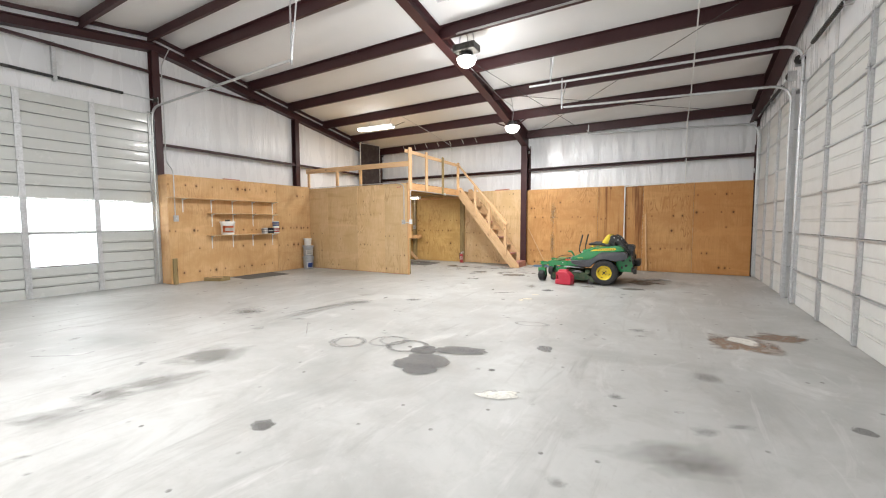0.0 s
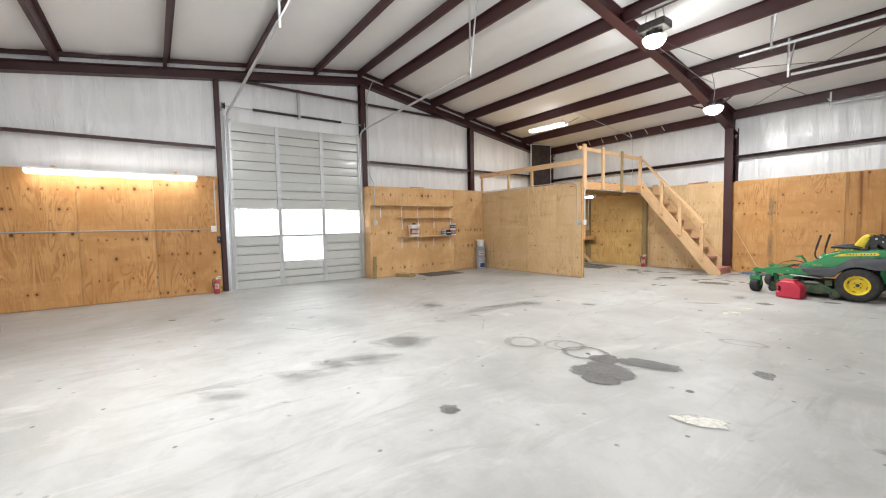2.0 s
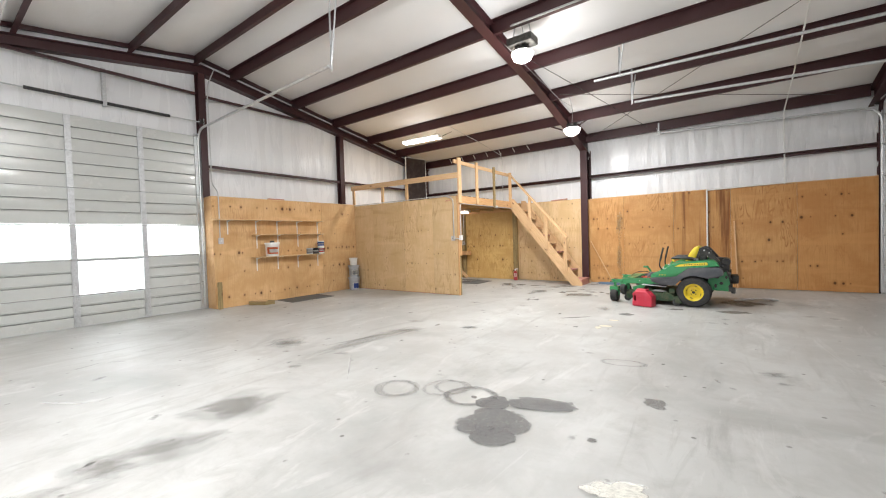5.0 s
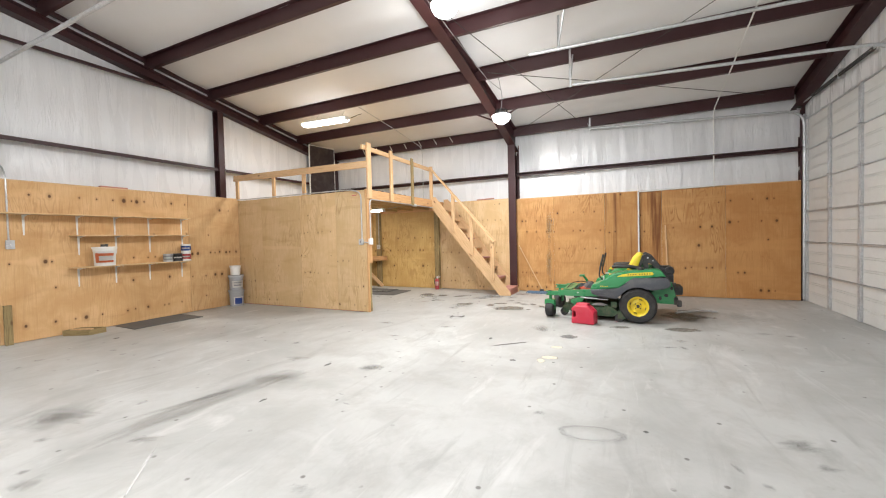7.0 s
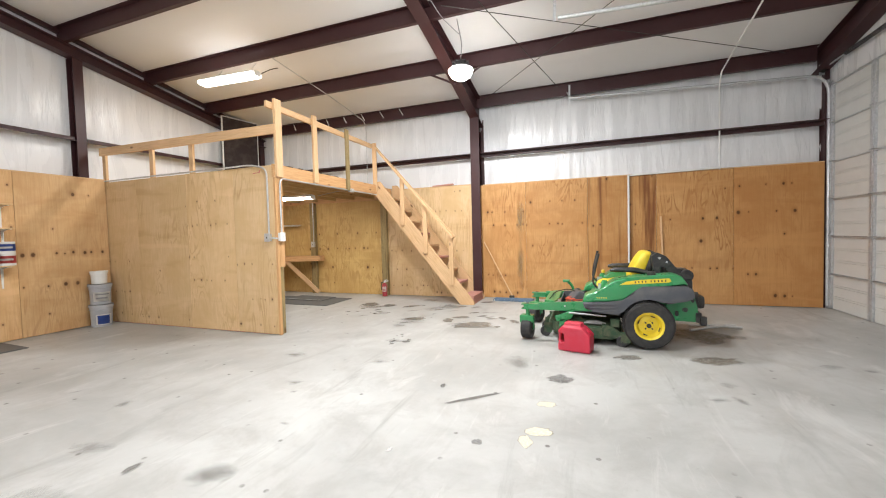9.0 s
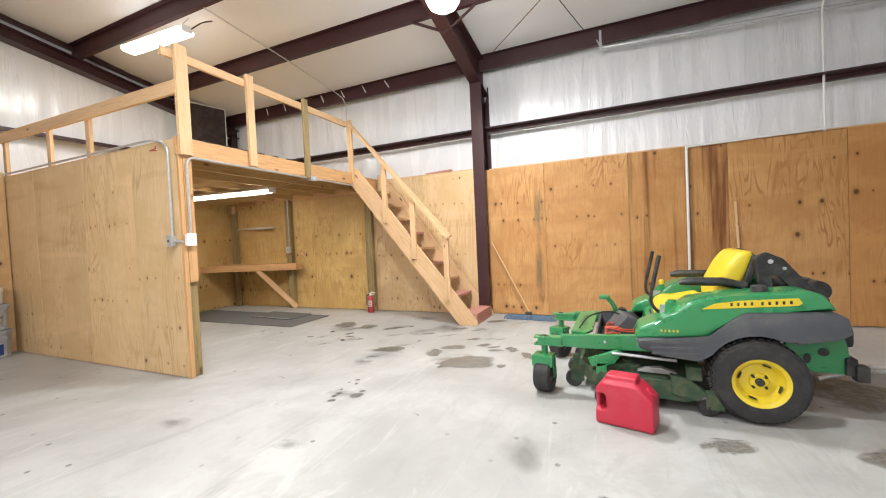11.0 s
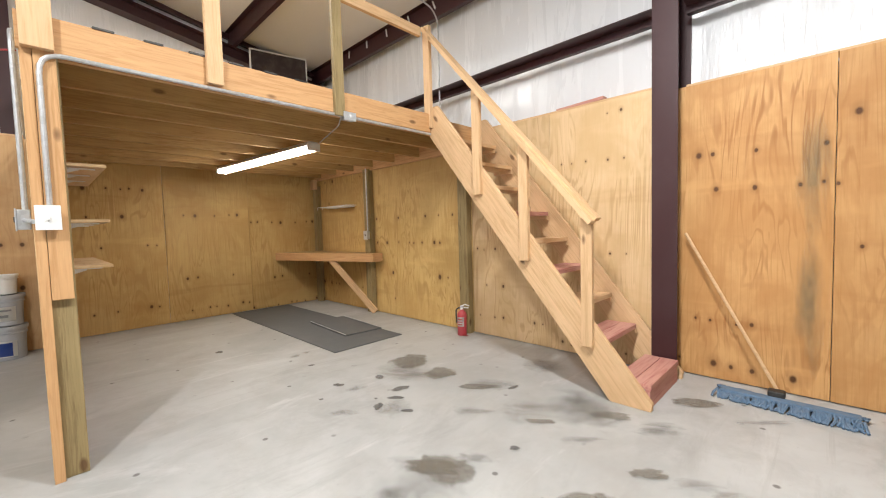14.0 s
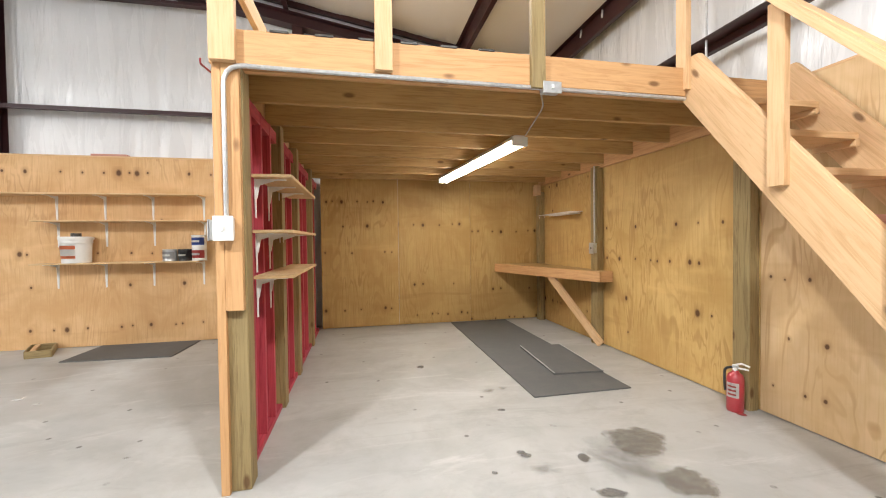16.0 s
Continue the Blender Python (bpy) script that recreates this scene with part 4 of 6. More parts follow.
outlet_box((-5.97, 9.665, 1.41), (-5.925, 9.755, 1.53), "white switch box on the loft corner post", WHITE, "x")
outlet_box((-6.15, 9.59, 1.41), (-6.07, 9.645, 1.52), "grey steel outlet box on the plywood", GALV, "y")
conduit([(-6.07, 9.62, 1.46), (-5.97, 9.655, 1.45)], 0.012, "short steel conduit between two boxes", 0.0)
conduit([(-6.10, 9.625, 1.52), (-6.10, 9.625, 2.49), (-6.4, 9.63, 2.56), (-9.9, 9.63, 2.56)], 0.013, "steel conduit over the plywood edge", 0.12)
conduit([(-5.95, 9.72, 1.53), (-5.95, 9.72, 2.345), (-5.965, 9.95, 2.345), (-5.965, 12.60, 2.335)], 0.013, "steel conduit bent under the loft rim", 0.14)
outlet_box((-5.99, 11.55, 2.305), (-5.93, 11.66, 2.365), "small steel junction box under the loft rim", GALV, "x")
conduit([(-5.98, 11.55, 2.33), (-6.35, 11.75, 2.36), (-6.93, 11.86, 2.31)], 0.006, "grey cable to the batten", 0.1, GREY, "cable")
conduit([(-8.3, 13.40, 2.33), (-8.3, 13.40, 1.32)], 0.011, "steel conduit down the wall post", 0.12)
outlet_box((-8.35, 13.36, 1.2), (-8.26, 13.41, 1.33), "small steel outlet box on the wall post", GALV, "y")
conduit([(-0.92, 13.60, 0.45), (-0.92, 13.60, 2.49), (-0.92, 13.62, 2.50), (0.6, 13.62, 2.53)], 0.018, "white plastic conduit down the plywood", 0.04, WHITE)
conduit([(-0.92, 13.60, 0.36), (-0.92, 13.60, 0.62)], 0.022, "chipped white conduit end", 0.0, WHITE)
conduit([(0.6, 13.63, 2.5), (0.6, 13.63, 4.05), (0.6, 13.5, 4.22)], 0.014, "white plastic conduit up the insulation", 0.05, WHITE)
conduit([(0.6, 13.5, 4.22), (0.62, 12.16, 4.46), (0.62, 9.34, 4.95), (0.62, 7.93, 5.2)], 0.013, "white plastic conduit under the purlins", 0.2, WHITE)
conduit([(-10.13, SOUTH + 0.1, 1.47), (-10.13, 1.66, 1.47)], 0.014, "painted conduit across the plywood", 0.0, GREY)
outlet_box((-10.15, 1.62, 1.42), (-10.10, 1.72, 1.54), "pale switch box beside the overhead door", WHITE, "x")
conduit([(-10.13, 1.72, 1.5), (-10.13, 1.72, 2.58)], 0.012, "thin conduit beside the overhead door", 0.0)
outlet_box((-10.15, 1.73, 1.16), (-10.10, 1.80, 1.30), "black button box beside the overhead door", BLACK, "x")
conduit([(-9.835, 5.60, 1.62), (-9.835, 5.60, 2.7), (-10.13, 5.60, 2.9), (-10.13, 5.60, 4.6), (-10.05, 5.55, 5.1), (-9.6, 5.52, 5.36)], 0.012, "steel conduit up to the ridge", 0.15)
outlet_box((-9.85, 5.56, 1.5), (-9.80, 5.65, 1.63), "steel outlet box on the plywood", GALV, "x")
conduit([(-7.2, 10.74, 4.45), (-7.0, 10.76, 4.50), (-6.95, 10.88, 4.56)], 0.008, "short black cable of the batten", 0.1, DARKSTEEL, "cable")
conduit([(-7.0, 10.8, 4.72), (-6.85, 12.2, 4.48), (-6.75, 13.45, 4.24), (-6.75, 13.56, 4.12), (-6.75, 13.56, 2.53)], 0.01, "thin steel conduit from the roof down to the loft", 0.12)
for x0, y0, x1, y1 in ((-3.6, 10.5, 1.4, 13.2), (-3.7, 13.3, 1.2, 8.9), (-3.7, 8.7, -2.2, 13.2)):
    tagged(part("bracing_cable", tube([(x0, y0, purlin_bottom(y0) - 0.03), (x1, y1, purlin_bottom(y1) - 0.03)], 0.006, 6), DARKSTEEL), "thin steel cross-bracing cable under the roof", "cable")
conduit([(-3.80, 8.2, 5.1), (-3.78, 9.4, 4.95), (-3.70, 10.8, 4.72), (-3.53, 11.13, 4.6)], 0.006, "grey flex from lamp to lamp", 0.2, GREY, "cable")
# a bundle of strips on the second purlin
for k in range(3):
    tagged(board("spare_strip", (-3.5, 7.84 + 0.03 * k, 5.19 + 0.02 * k), (1.9, 7.84 + 0.03 * k, 5.19 + 0.02 * k), 0.03, 0.02, GALV if k else GREY), "long spare strip laid along a purlin", "strip")
# steel pegs under the eave
for k in range(7):
    x = -9.0 + 0.52 * k
    tagged(part("wall_peg", tube([(x, 13.645, 4.46), (x + 0.15, 13.54, 4.27)], 0.012, 6), WHITE), "pale slanting peg below the eave strut", "peg", group="wall pegs")


# ---- west wall shelves ----
def bracket(parent, x, y, z, drop, reach, sx, material, turn=None):
    """A pressed L bracket: an upright on the wall, an arm under the board, a rib between."""
    bm = join(prism([(-0.009, -drop), (0.009, -drop), (0.017, 0.0), (-0.017, 0.0)], "x", 0.0, 0.007), prism([(0.0, -0.015), (reach, -0.008), (reach, 0.008), (0.0, 0.015)], "z", -0.007, 0.0),
              prism([(0.007, -drop * 0.5), (0.014, -drop * 0.5), (0.03, -0.04), (reach * 0.6, -0.012), (reach * 0.6, -0.007), (0.007, -0.007)], "y", -0.003, 0.003))
    return part("bracket", bm, material, parent, "white pressed steel bracket", Matrix.Translation((x, y, z)) @ (turn or Matrix.Identity(4)))


def wall_shelf(y0, y1, z, depth, feet, drop, label):
    sh = thing("wall_shelf", (-9.95, (y0 + y1) / 2, z), label, "shelf", group="west wall shelves")
    board("shelf_board", (-9.85 + depth / 2, y0, z), (-9.85 + depth / 2, y1, z), depth, 0.018, PLY_PALE, sh, "thin plywood board")
    for y in feet:
        bracket(sh, -9.85, y, z - 0.009, drop, depth * 0.85, 1, WHITE)
    return sh


wall_shelf(5.43, 8.27, 2.05, 0.29, (5.78, 6.46, 7.02, 7.60, 8.24), 0.33, "upper narrow plywood shelf on white brackets, empty")
wall_shelf(6.34, 8.29, 1.70, 0.29, (6.47, 7.03, 7.61, 8.25), 0.33, "middle narrow plywood shelf on white brackets, empty")
wall_shelf(6.32, 8.26, 1.145, 0.30, (6.45, 7.01, 7.59, 8.22), 0.33, "lower plywood shelf carrying a pail and paint cans")

BUCKETWHITE = painted("bucket_plastic", (0.76, 0.75, 0.72), 0.4, 0.0, 0.2)
BUCKETGREY = painted("grey_bucket", (0.36, 0.37, 0.39), 0.45, 0.0, 0.3)
ORANGE = painted("orange_print", (0.75, 0.18, 0.06), 0.5)
BLUE = painted("blue_print", (0.035, 0.08, 0.33), 0.5)
PAPER = painted("paper_label", (0.72, 0.70, 0.66), 0.6)
REDPRINT = painted("red_print", (0.5, 0.06, 0.05), 0.5)
BROWN = painted("brown_panel", (0.030, 0.018, 0.018), 0.45, 0.0, 0.3)


def label_band(name, r, z0, z1, a0, a1, material, parent, text, at, taper=0.0):
    """A label bent round a can."""
    bm = sheet(12, 1, lambda u, v: (at[0] + (r + taper * v) * math.cos(a0 + (a1 - a0) * u), at[1] + (r + taper * v) * math.sin(a0 + (a1 - a0) * u), at[2] + z0 + (z1 - z0) * v))
    bmesh.ops.solidify(bm, geom=bm.faces[:], thickness=0.001)
    return part(name, bm, material, parent, text)


def pail(at, r0, r1, h, label, body, bands, lid=True, lid_mat=None):
    p = thing("bucket", at, label, "bucket")
    part("body", lathe([(0.0, 0.0), (r0 - 0.008, 0.0), (r0, 0.008), (r1 - 0.012, h * 0.78), (r1, h * 0.79), (r1, h * 0.82), (r1 - 0.006, h * 0.83), (r1 - 0.006, h * 0.9), (r1 + 0.003, h * 0.905), (r1 + 0.003, h), (r1 - 0.006, h), (r1 - 0.012, h - 0.02), (0.0, h - 0.02)], 28, "z", at), body, p, smooth=True)
    if lid:
        part("lid", lathe([(0.0, h + 0.004), (r1 - 0.02, h + 0.004), (r1 - 0.014, h + 0.012), (r1 + 0.006, h + 0.012), (r1 + 0.009, h), (r1 + 0.009, h - 0.025), (r1 + 0.004, h - 0.025)], 28, "z", at), lid_mat or body, p, smooth=True)
    for z0, z1, a0, a1, mat in bands:
        label_band("printed_label", r0 + (r1 - r0) * (z0 / h) - 0.0005, z0, z1, radians(a0), radians(a1), mat, p, "printed paper label", at, (r1 - r0 - 0.008) * (z1 - z0) / h)
    return p


pail((-9.68, 6.77, 1.154), 0.15, 0.172, 0.33, "white square-shouldered pail with an orange printed label", BUCKETWHITE,
     [(0.05, 0.24, -75, 25, PAPER), (0.18, 0.225, -76, 26, ORANGE), (0.06, 0.095, -76, 26, ORANGE), (0.06, 0.23, -78, -55, ORANGE)])
tagged(part("roll_of_tape", lathe([(0.03, 0), (0.055, 0), (0.055, 0.045), (0.03, 0.045), (0.03, 0)], 18, "z", (-9.68, 6.77, 1.497)), BLACK), "dark roll of tape lying on the pail", "tape")


def paint_can(at, r, h, label, body, band):
    c = thing("paint_can", at, label, "paint can", group="cans on the shelf")
    part("body", lathe([(0, 0), (r, 0), (r + 0.003, 0.004), (r, 0.01), (r, h - 0.01), (r + 0.003, h - 0.004), (r, h), (r - 0.012, h), (r - 0.014, h - 0.008), (0, h - 0.006)], 24, "z", at), body, c, smooth=True)
    label_band("printed_label", r + 0.0012, h * 0.2, h * 0.8, radians(-110), radians(60), band, c, "printed label", at)
    label_band("stripe", r + 0.003, h * 0.42, h * 0.58, radians(-80), radians(20), PAPER, c, "pale printed bar", at)
    return c


paint_can((-9.69, 7.86, 1.154), 0.085, 0.16, "grey metal paint can with a dull label", GALV, GREY)
paint_can((-9.69, 8.05, 1.154), 0.085, 0.16, "black paint can with a pale bar", BLACK, BLACK)
paint_can((-9.69, 8.225, 1.154), 0.09, 0.18, "red and white paint can", BUCKETWHITE, REDPRINT)
paint_can((-9.69, 8.225, 1.335), 0.09, 0.17, "white paint can with blue print stacked on another", BUCKETWHITE, BLUE)
pail((-9.66, 9.36, 0), 0.145, 0.165, 0.37, "grey bucket with a blue label, bottom of a stack", BUCKETGREY, [(0.04, 0.22, -60, 30, PAPER), (0.05, 0.2, -50, 15, BLUE)])
pail((-9.66, 9.36, 0.385), 0.14, 0.16, 0.34, "grey bucket with a white label, middle of a stack", BUCKETGREY, [(0.06, 0.22, -70, 35, PAPER), (0.10, 0.13, -55, 10, GREY), (0.17, 0.19, -55, 20, GREY)])
pail((-9.67, 9.36, 0.74), 0.105, 0.125, 0.22, "small white bucket on top of a stack", BUCKETWHITE, [], False)
# odds and ends by the west wall
tagged(board("rubber_mat", (-9.50, 6.92, 0.006), (-9.44, 8.14, 0.006), 0.80, 0.012, MAT), "flat grey rubber mat on the concrete by the wall", "mat")
tray = thing("paint_tray", (-9.75, 6.35, 0), "low wooden tray with tools on the floor", "tray")
for p0, p1 in (((-9.78, 6.17, 0.045), (-9.38, 6.37, 0.045)), ((-9.82, 6.42, 0.045), (-9.42, 6.62, 0.045)), ((-9.78, 6.17, 0.045), (-9.82, 6.42, 0.045)), ((-9.38, 6.37, 0.045), (-9.42, 6.62, 0.045))):
    board("side", p0, p1, 0.02, 0.09, TREATED, tray)
board("bottom", (-9.80, 6.30, 0.008), (-9.42, 6.49, 0.008), 0.25, 0.014, TREATED, tray)
board("yellow_stick", (-9.74, 6.27, 0.09), (-9.42, 6.43, 0.095), 0.05, 0.02, PINE, tray, "pale stick across the tray")
tagged(board("red_plank", (-9.92, 6.85, 2.61), (-9.92, 7.28, 2.61), 0.09, 0.03, PINKWOOD), "short red-stained board on the wall ledge", "board")
tagged(board("red_plank", (-5.05, 13.62, 2.555), (-4.55, 13.62, 2.575), 0.09, 0.03, PINKWOOD), "short red-stained board on the wall ledge", "board")
tagged(board("timber_stub", (-9.82, 5.54, 0), (-9.82, 5.54, 0.62), 0.09, 0.05, TREATED, up=(1, 0, 0)), "short weathered timber leaning by the door jamb", "timber")
tagged(part("red_hook", tube([(-6.3, 9.64, 2.44), (-6.3, 9.56, 2.42), (-6.15, 9.54, 2.42), (-6.15, 9.54, 2.45)], 0.006, 6, 0.02), RED), "small red screw hook in the plywood", "hook")


def extinguisher(at, label, face):
    e = thing("fire_extinguisher", at, label, "fire extinguisher", group="fire extinguishers")
    x, y, z = at
    part("cylinder", lathe([(0, 0), (0.06, 0), (0.066, 0.008), (0.066, 0.29), (0.055, 0.325), (0.03, 0.345), (0.022, 0.36), (0, 0.36)], 22, "z", at), RED, e, "red steel cylinder", smooth=True)
    part("valve", lathe([(0, 0.36), (0.02, 0.36), (0.02, 0.385), (0.026, 0.39), (0.026, 0.405), (0, 0.405)], 12, "z", at), GALV, e, "metal valve")
    a = radians(face)
    d = Vector((math.cos(a), math.sin(a), 0))
    q = Vector((-d.y, d.x, 0))
    o = Vector(at)
    part("lever", tube([o + Vector((0, 0, 0.40)) - 0.02 * q, o + Vector((0, 0, 0.43)) + 0.05 * q, o + Vector((0, 0, 0.415)) + 0.11 * q], 0.009, 6), WHITE, e, "white squeeze handle")
    part("carry_handle", tube([o + Vector((0, 0, 0.385)) + 0.02 * q, o + Vector((0, 0, 0.385)) + 0.10 * q], 0.008, 6), WHITE, e)
    part("gauge", lathe([(0, 0), (0.018, 0), (0.018, 0.012), (0, 0.012)], 14, "x" if abs(d.x) > abs(d.y) else "y", o + Vector((0, 0, 0.375)) + 0.022 * d), WHITE, e)
    part("hose", tube([o + Vector((0, 0, 0.385)) - 0.02 * q, o + Vector((0, 0, 0.36)) - 0.085 * q, o + Vector((0, 0, 0.26)) - 0.088 * q, o + Vector((0, 0, 0.16)) - 0.08 * q], 0.011, 8, 0.05), BLACK, e, "black rubber hose")
    label_band("printed_label", 0.0672, 0.13, 0.26, a - 0.8, a + 0.8, PAPER, e, "white instruction label", at)
    for k in range(3):
        label_band("print_bar", 0.0678, 0.15 + 0.035 * k, 0.165 + 0.035 * k, a - 0.55, a + 0.45, REDPRINT, e, "", at)
    e.scale = (0.9, 0.9, 0.9)
    return e


extinguisher((-6.25, 13.34, 0), "red fire extinguisher standing by the loft wall post", -70)
extinguisher((-10.02, 1.66, 0), "red fire extinguisher standing beside the overhead door", 0)

# ---- under the loft ----
bench = thing("corner_bench", (-9.5, 13.2, 0.95), "corner workbench with an orange timber apron and diagonal brace", "workbench")
part("worktop", prism([(-10.155, 12.70), (-8.10, 13.36), (-8.10, 13.51), (-10.155, 13.51)], "z", 0.945, 0.975, 0.003), PLY_OLIVE, bench, "dusty plywood top")
board("apron", (-10.155, 12.685, 0.91), (-8.08, 13.345, 0.91), 0.04, 0.135, FIR, bench, "orange fir apron board")
board("end_apron", (-8.095, 13.35, 0.91), (-8.095, 13.51, 0.91), 0.04, 0.135, FIR, bench)
board("brace", (-8.95, 13.10, 0.86), (-8.22, 13.44, 0.02), 0.04, 0.10, PINE, bench, "diagonal pine brace")
wire = thing("wire_shelf", (-9.2, 13.4, 1.76), "small white wire shelf on the plywood", "shelf")
for k in range(4):
    part("wire", tube([(-9.75, 13.50 - 0.06 * k, 1.78), (-8.75, 13.50 - 0.06 * k, 1.78)], 0.005, 6), WHITE, wire)
for k in range(6):
    part("cross_wire", tube([(-9.72 + 0.19 * k, 13.51, 1.78), (-9.72 + 0.19 * k, 13.30, 1.78), (-9.72 + 0.19 * k, 13.30, 1.73)], 0.004, 6), WHITE, wire)
part("tray", box((-9.4, 13.3, 1.75), (-8.78, 13.49, 1.765), 0.003), WHITE, wire)
tagged(board("rubber_mat", (-10.12, 12.36, 0.006), (-6.85, 12.37, 0.006), 0.96, 0.012, MAT), "long dark grey rubber mat on the concrete under the loft", "mat")
lidm = thing("floor_hatch_board", (-7.85, 12.62, 0.012), "grey flat board lying on the rubber mat", "board")
part("panel", box((-0.53, -0.27, 0.012), (0.53, 0.27, 0.03), 0.006), MAT, lidm, "", Matrix.Translation((-7.83, 12.62, 0)) @ Matrix.Rotation(radians(-4), 4, "Z"))
for s in (-1, 1):
    part("edge_strip", box((-0.53, 0.262 * s - 0.008, 0.03), (0.53, 0.262 * s + 0.008, 0.036), 0.002), GALV, lidm, "thin pale edge strip", Matrix.Translation((-7.83, 12.62, 0)) @ Matrix.Rotation(radians(-4), 4, "Z"))
for z in (1.16, 1.45, 1.80):
    sh = thing("stud_shelf", (-6.8, 9.9, z), "short rough plywood shelf on white brackets against the red studs", "shelf", group="stud shelves")
    x0, x1, dp = (-6.30, -7.6, 0.24) if z < 1.9 else (-6.3, -7.4, 0.3)
    board("shelf_board", (x0, 9.76 + dp / 2, z + 0.012), (x1, 9.76 + dp / 2, z + 0.012), dp, 0.02, PLY_PALE, sh)
    for x in (-6.38, -6.75, -7.15):
        bracket(sh, x, 9.76, z, 0.25, dp * 0.8, 1, WHITE, Matrix.Rotation(radians(90), 4, "Z"))

# ---- on the loft ----
panel = thing("dark_screen", (-10.05, 12.85, 2.54), "tall dark brown panel with a pale edge leaning in the corner", "panel")
pm = frame_of((-10.12, 12.39, 2.54), (-9.94, 13.32, 2.54))
part("leaf", box((0, -0.015, 0.0), (0.94, 0.015, 1.96)), BROWN, panel, "", pm)
for lo, hi in (((-0.012, -0.02, 0), (0.012, 0.02, 1.97)), ((0.93, -0.02, 0), (0.952, 0.02, 1.97)), ((0, -0.02, 1.95), (0.95, 0.02, 1.975))):
    part("edge", box(lo, hi, 0.002), WHITE, panel, "thin pale metal edge", pm)
for k in range(6):
    tagged(board("deck_shim", (-6.0, 9.95 + 0.24 * k, 2.553), (-6.0, 10.05 + 0.24 * k, 2.553), 0.05, 0.014, DARKSTEEL), "dark strip on the loft deck edge", "strip", group="deck edge strips")

# ---- mop by the column ----
mop = thing("dust_mop", (-3.2, 13.36, 0), "blue dust mop leaning with its wooden handle on the column", "mop")
part("handle", tube([(-3.21, 13.42, 0.09), (-3.84, 13.56, 1.25)], 0.012, 8), PINE, mop, "pale wooden handle")
BLUEMOP = painted("blue_mop_yarn", (0.11, 0.18, 0.27), 0.85, 0.0, 0.5, 20)
bmop = bmesh.new()
rng = random.Random(4)
for k in range(220):
    x = -3.56 + 0.80 * rng.random()
    s = rng.choice((-1, 1))
    y = 13.35 - 0.07 * (x + 3.56) + 0.0
    add_tube(bmop, [(x, y + s * 0.03, 0.045), (x + rng.uniform(-0.02, 0.02), y + s * (0.07 + 0.03 * rng.random()), 0.03), (x + rng.uniform(-0.03, 0.03), y + s * (0.10 + 0.03 * rng.random()), 0.008)], 0.009, 5)
part("yarn", bmop, BLUEMOP, mop, "dusty blue yarn")
part("frame", box((-3.54, 13.28, 0.03), (-2.78, 13.36, 0.06), 0.01), BLUEMOP, mop)
part("clip", box((-3.26, 13.34, 0.05), (-3.16, 13.42, 0.10), 0.01), DARKSTEEL, mop, "dark steel clip")
# sticks against the north plywood, behind the mower
tagged(board("leaning_stick", (-0.30, 13.58, 0), (-0.36, 13.625, 1.68), 0.03, 0.02, PINE, up=(0, 1, 0)), "thin pale stick leaning on the plywood", "stick")

# ---- table at the west end ----
table = thing("work_table", (-7.3, -1.95, 0), "rough wooden table with square legs", "table")
for k in range(6):
    board("top_plank", (-8.3, -1.36 - 0.145 * k, 0.83), (-6.62, -1.36 - 0.145 * k, 0.83), 0.14, 0.035, PINE if k % 2 else FIR, table)
for x in (-8.2, -6.74):
    for y in (-1.39, -2.05):
        board("leg", (x, y, 0), (x, y, 0.81), 0.09, 0.09, TREATED, table, up=(1, 0, 0), bev=0.006)
for y in (-1.345, -2.095):
    board("apron", (-8.2, y, 0.76), (-6.74, y, 0.76), 0.03, 0.1, FIR, table)

# ---- red fuel can ----
CANRED = painted("red_fuel_plastic", (0.52, 0.024, 0.055), 0.48, 0.0, 0.22, 7, dust=(0.45, 0.3, 0.3))
can = thing("fuel_can", (-1.80, 10.0, 0), "red plastic fuel can standing beside the mower", "fuel can")
cm = Matrix.Translation((-1.99, 10.05, 0)) @ Matrix.Rotation(radians(-13), 4, "Z") @ Matrix.Diagonal((1.13, 1, 1, 1))
D = 0.108
body = join(box((0.004, -D, 0.004), (0.338, D, 0.105)), prism([(0.075, 0.09), (0.338, 0.09), (0.338, 0.21), (0.255, 0.302), (0.06, 0.302)], "y", -D, D),
            box((0.004, -D * 0.8, 0.09), (0.03, D * 0.8, 0.25)), prism([(0.004, 0.215), (0.004, 0.25), (0.05, 0.302), (0.12, 0.302), (0.12, 0.215)], "y", -D * 0.9, D * 0.9),
            box((0.06, -0.07, 0.25), (0.092, 0.07, 0.335)), box((0.205, -0.07, 0.25), (0.24, 0.07, 0.335)), box((0.06, -0.07, 0.305), (0.24, 0.07, 0.345)))
shell = part("body", body, CANRED, can, "moulded red plastic body with a carrying handle", cm, True)
fuse = shell.modifiers.new("fuse", "REMESH")
fuse.mode, fuse.voxel_size, fuse.use_smooth_shade = "VOXEL", 0.008, True
ease = shell.modifiers.new("ease", "SMOOTH")
ease.factor, ease.iterations = 0.5, 22
part("wire_clip", tube([(0.10, -0.06, 0.335), (0.10, -0.062, 0.27), (0.125, -0.064, 0.265), (0.13, -0.06, 0.335)], 0.004, 6, 0.01), GALV, can, "thin bent wire clip", cm)
part("cap", lathe([(0, 0.0), (0.032, 0.0), (0.032, 0.03), (0, 0.03)], 16, "z"), CANRED, can, "screw cap", cm @ Matrix.Translation((0.295, 0, 0.235)) @ Matrix.Rotation(radians(45), 4, "Y"))

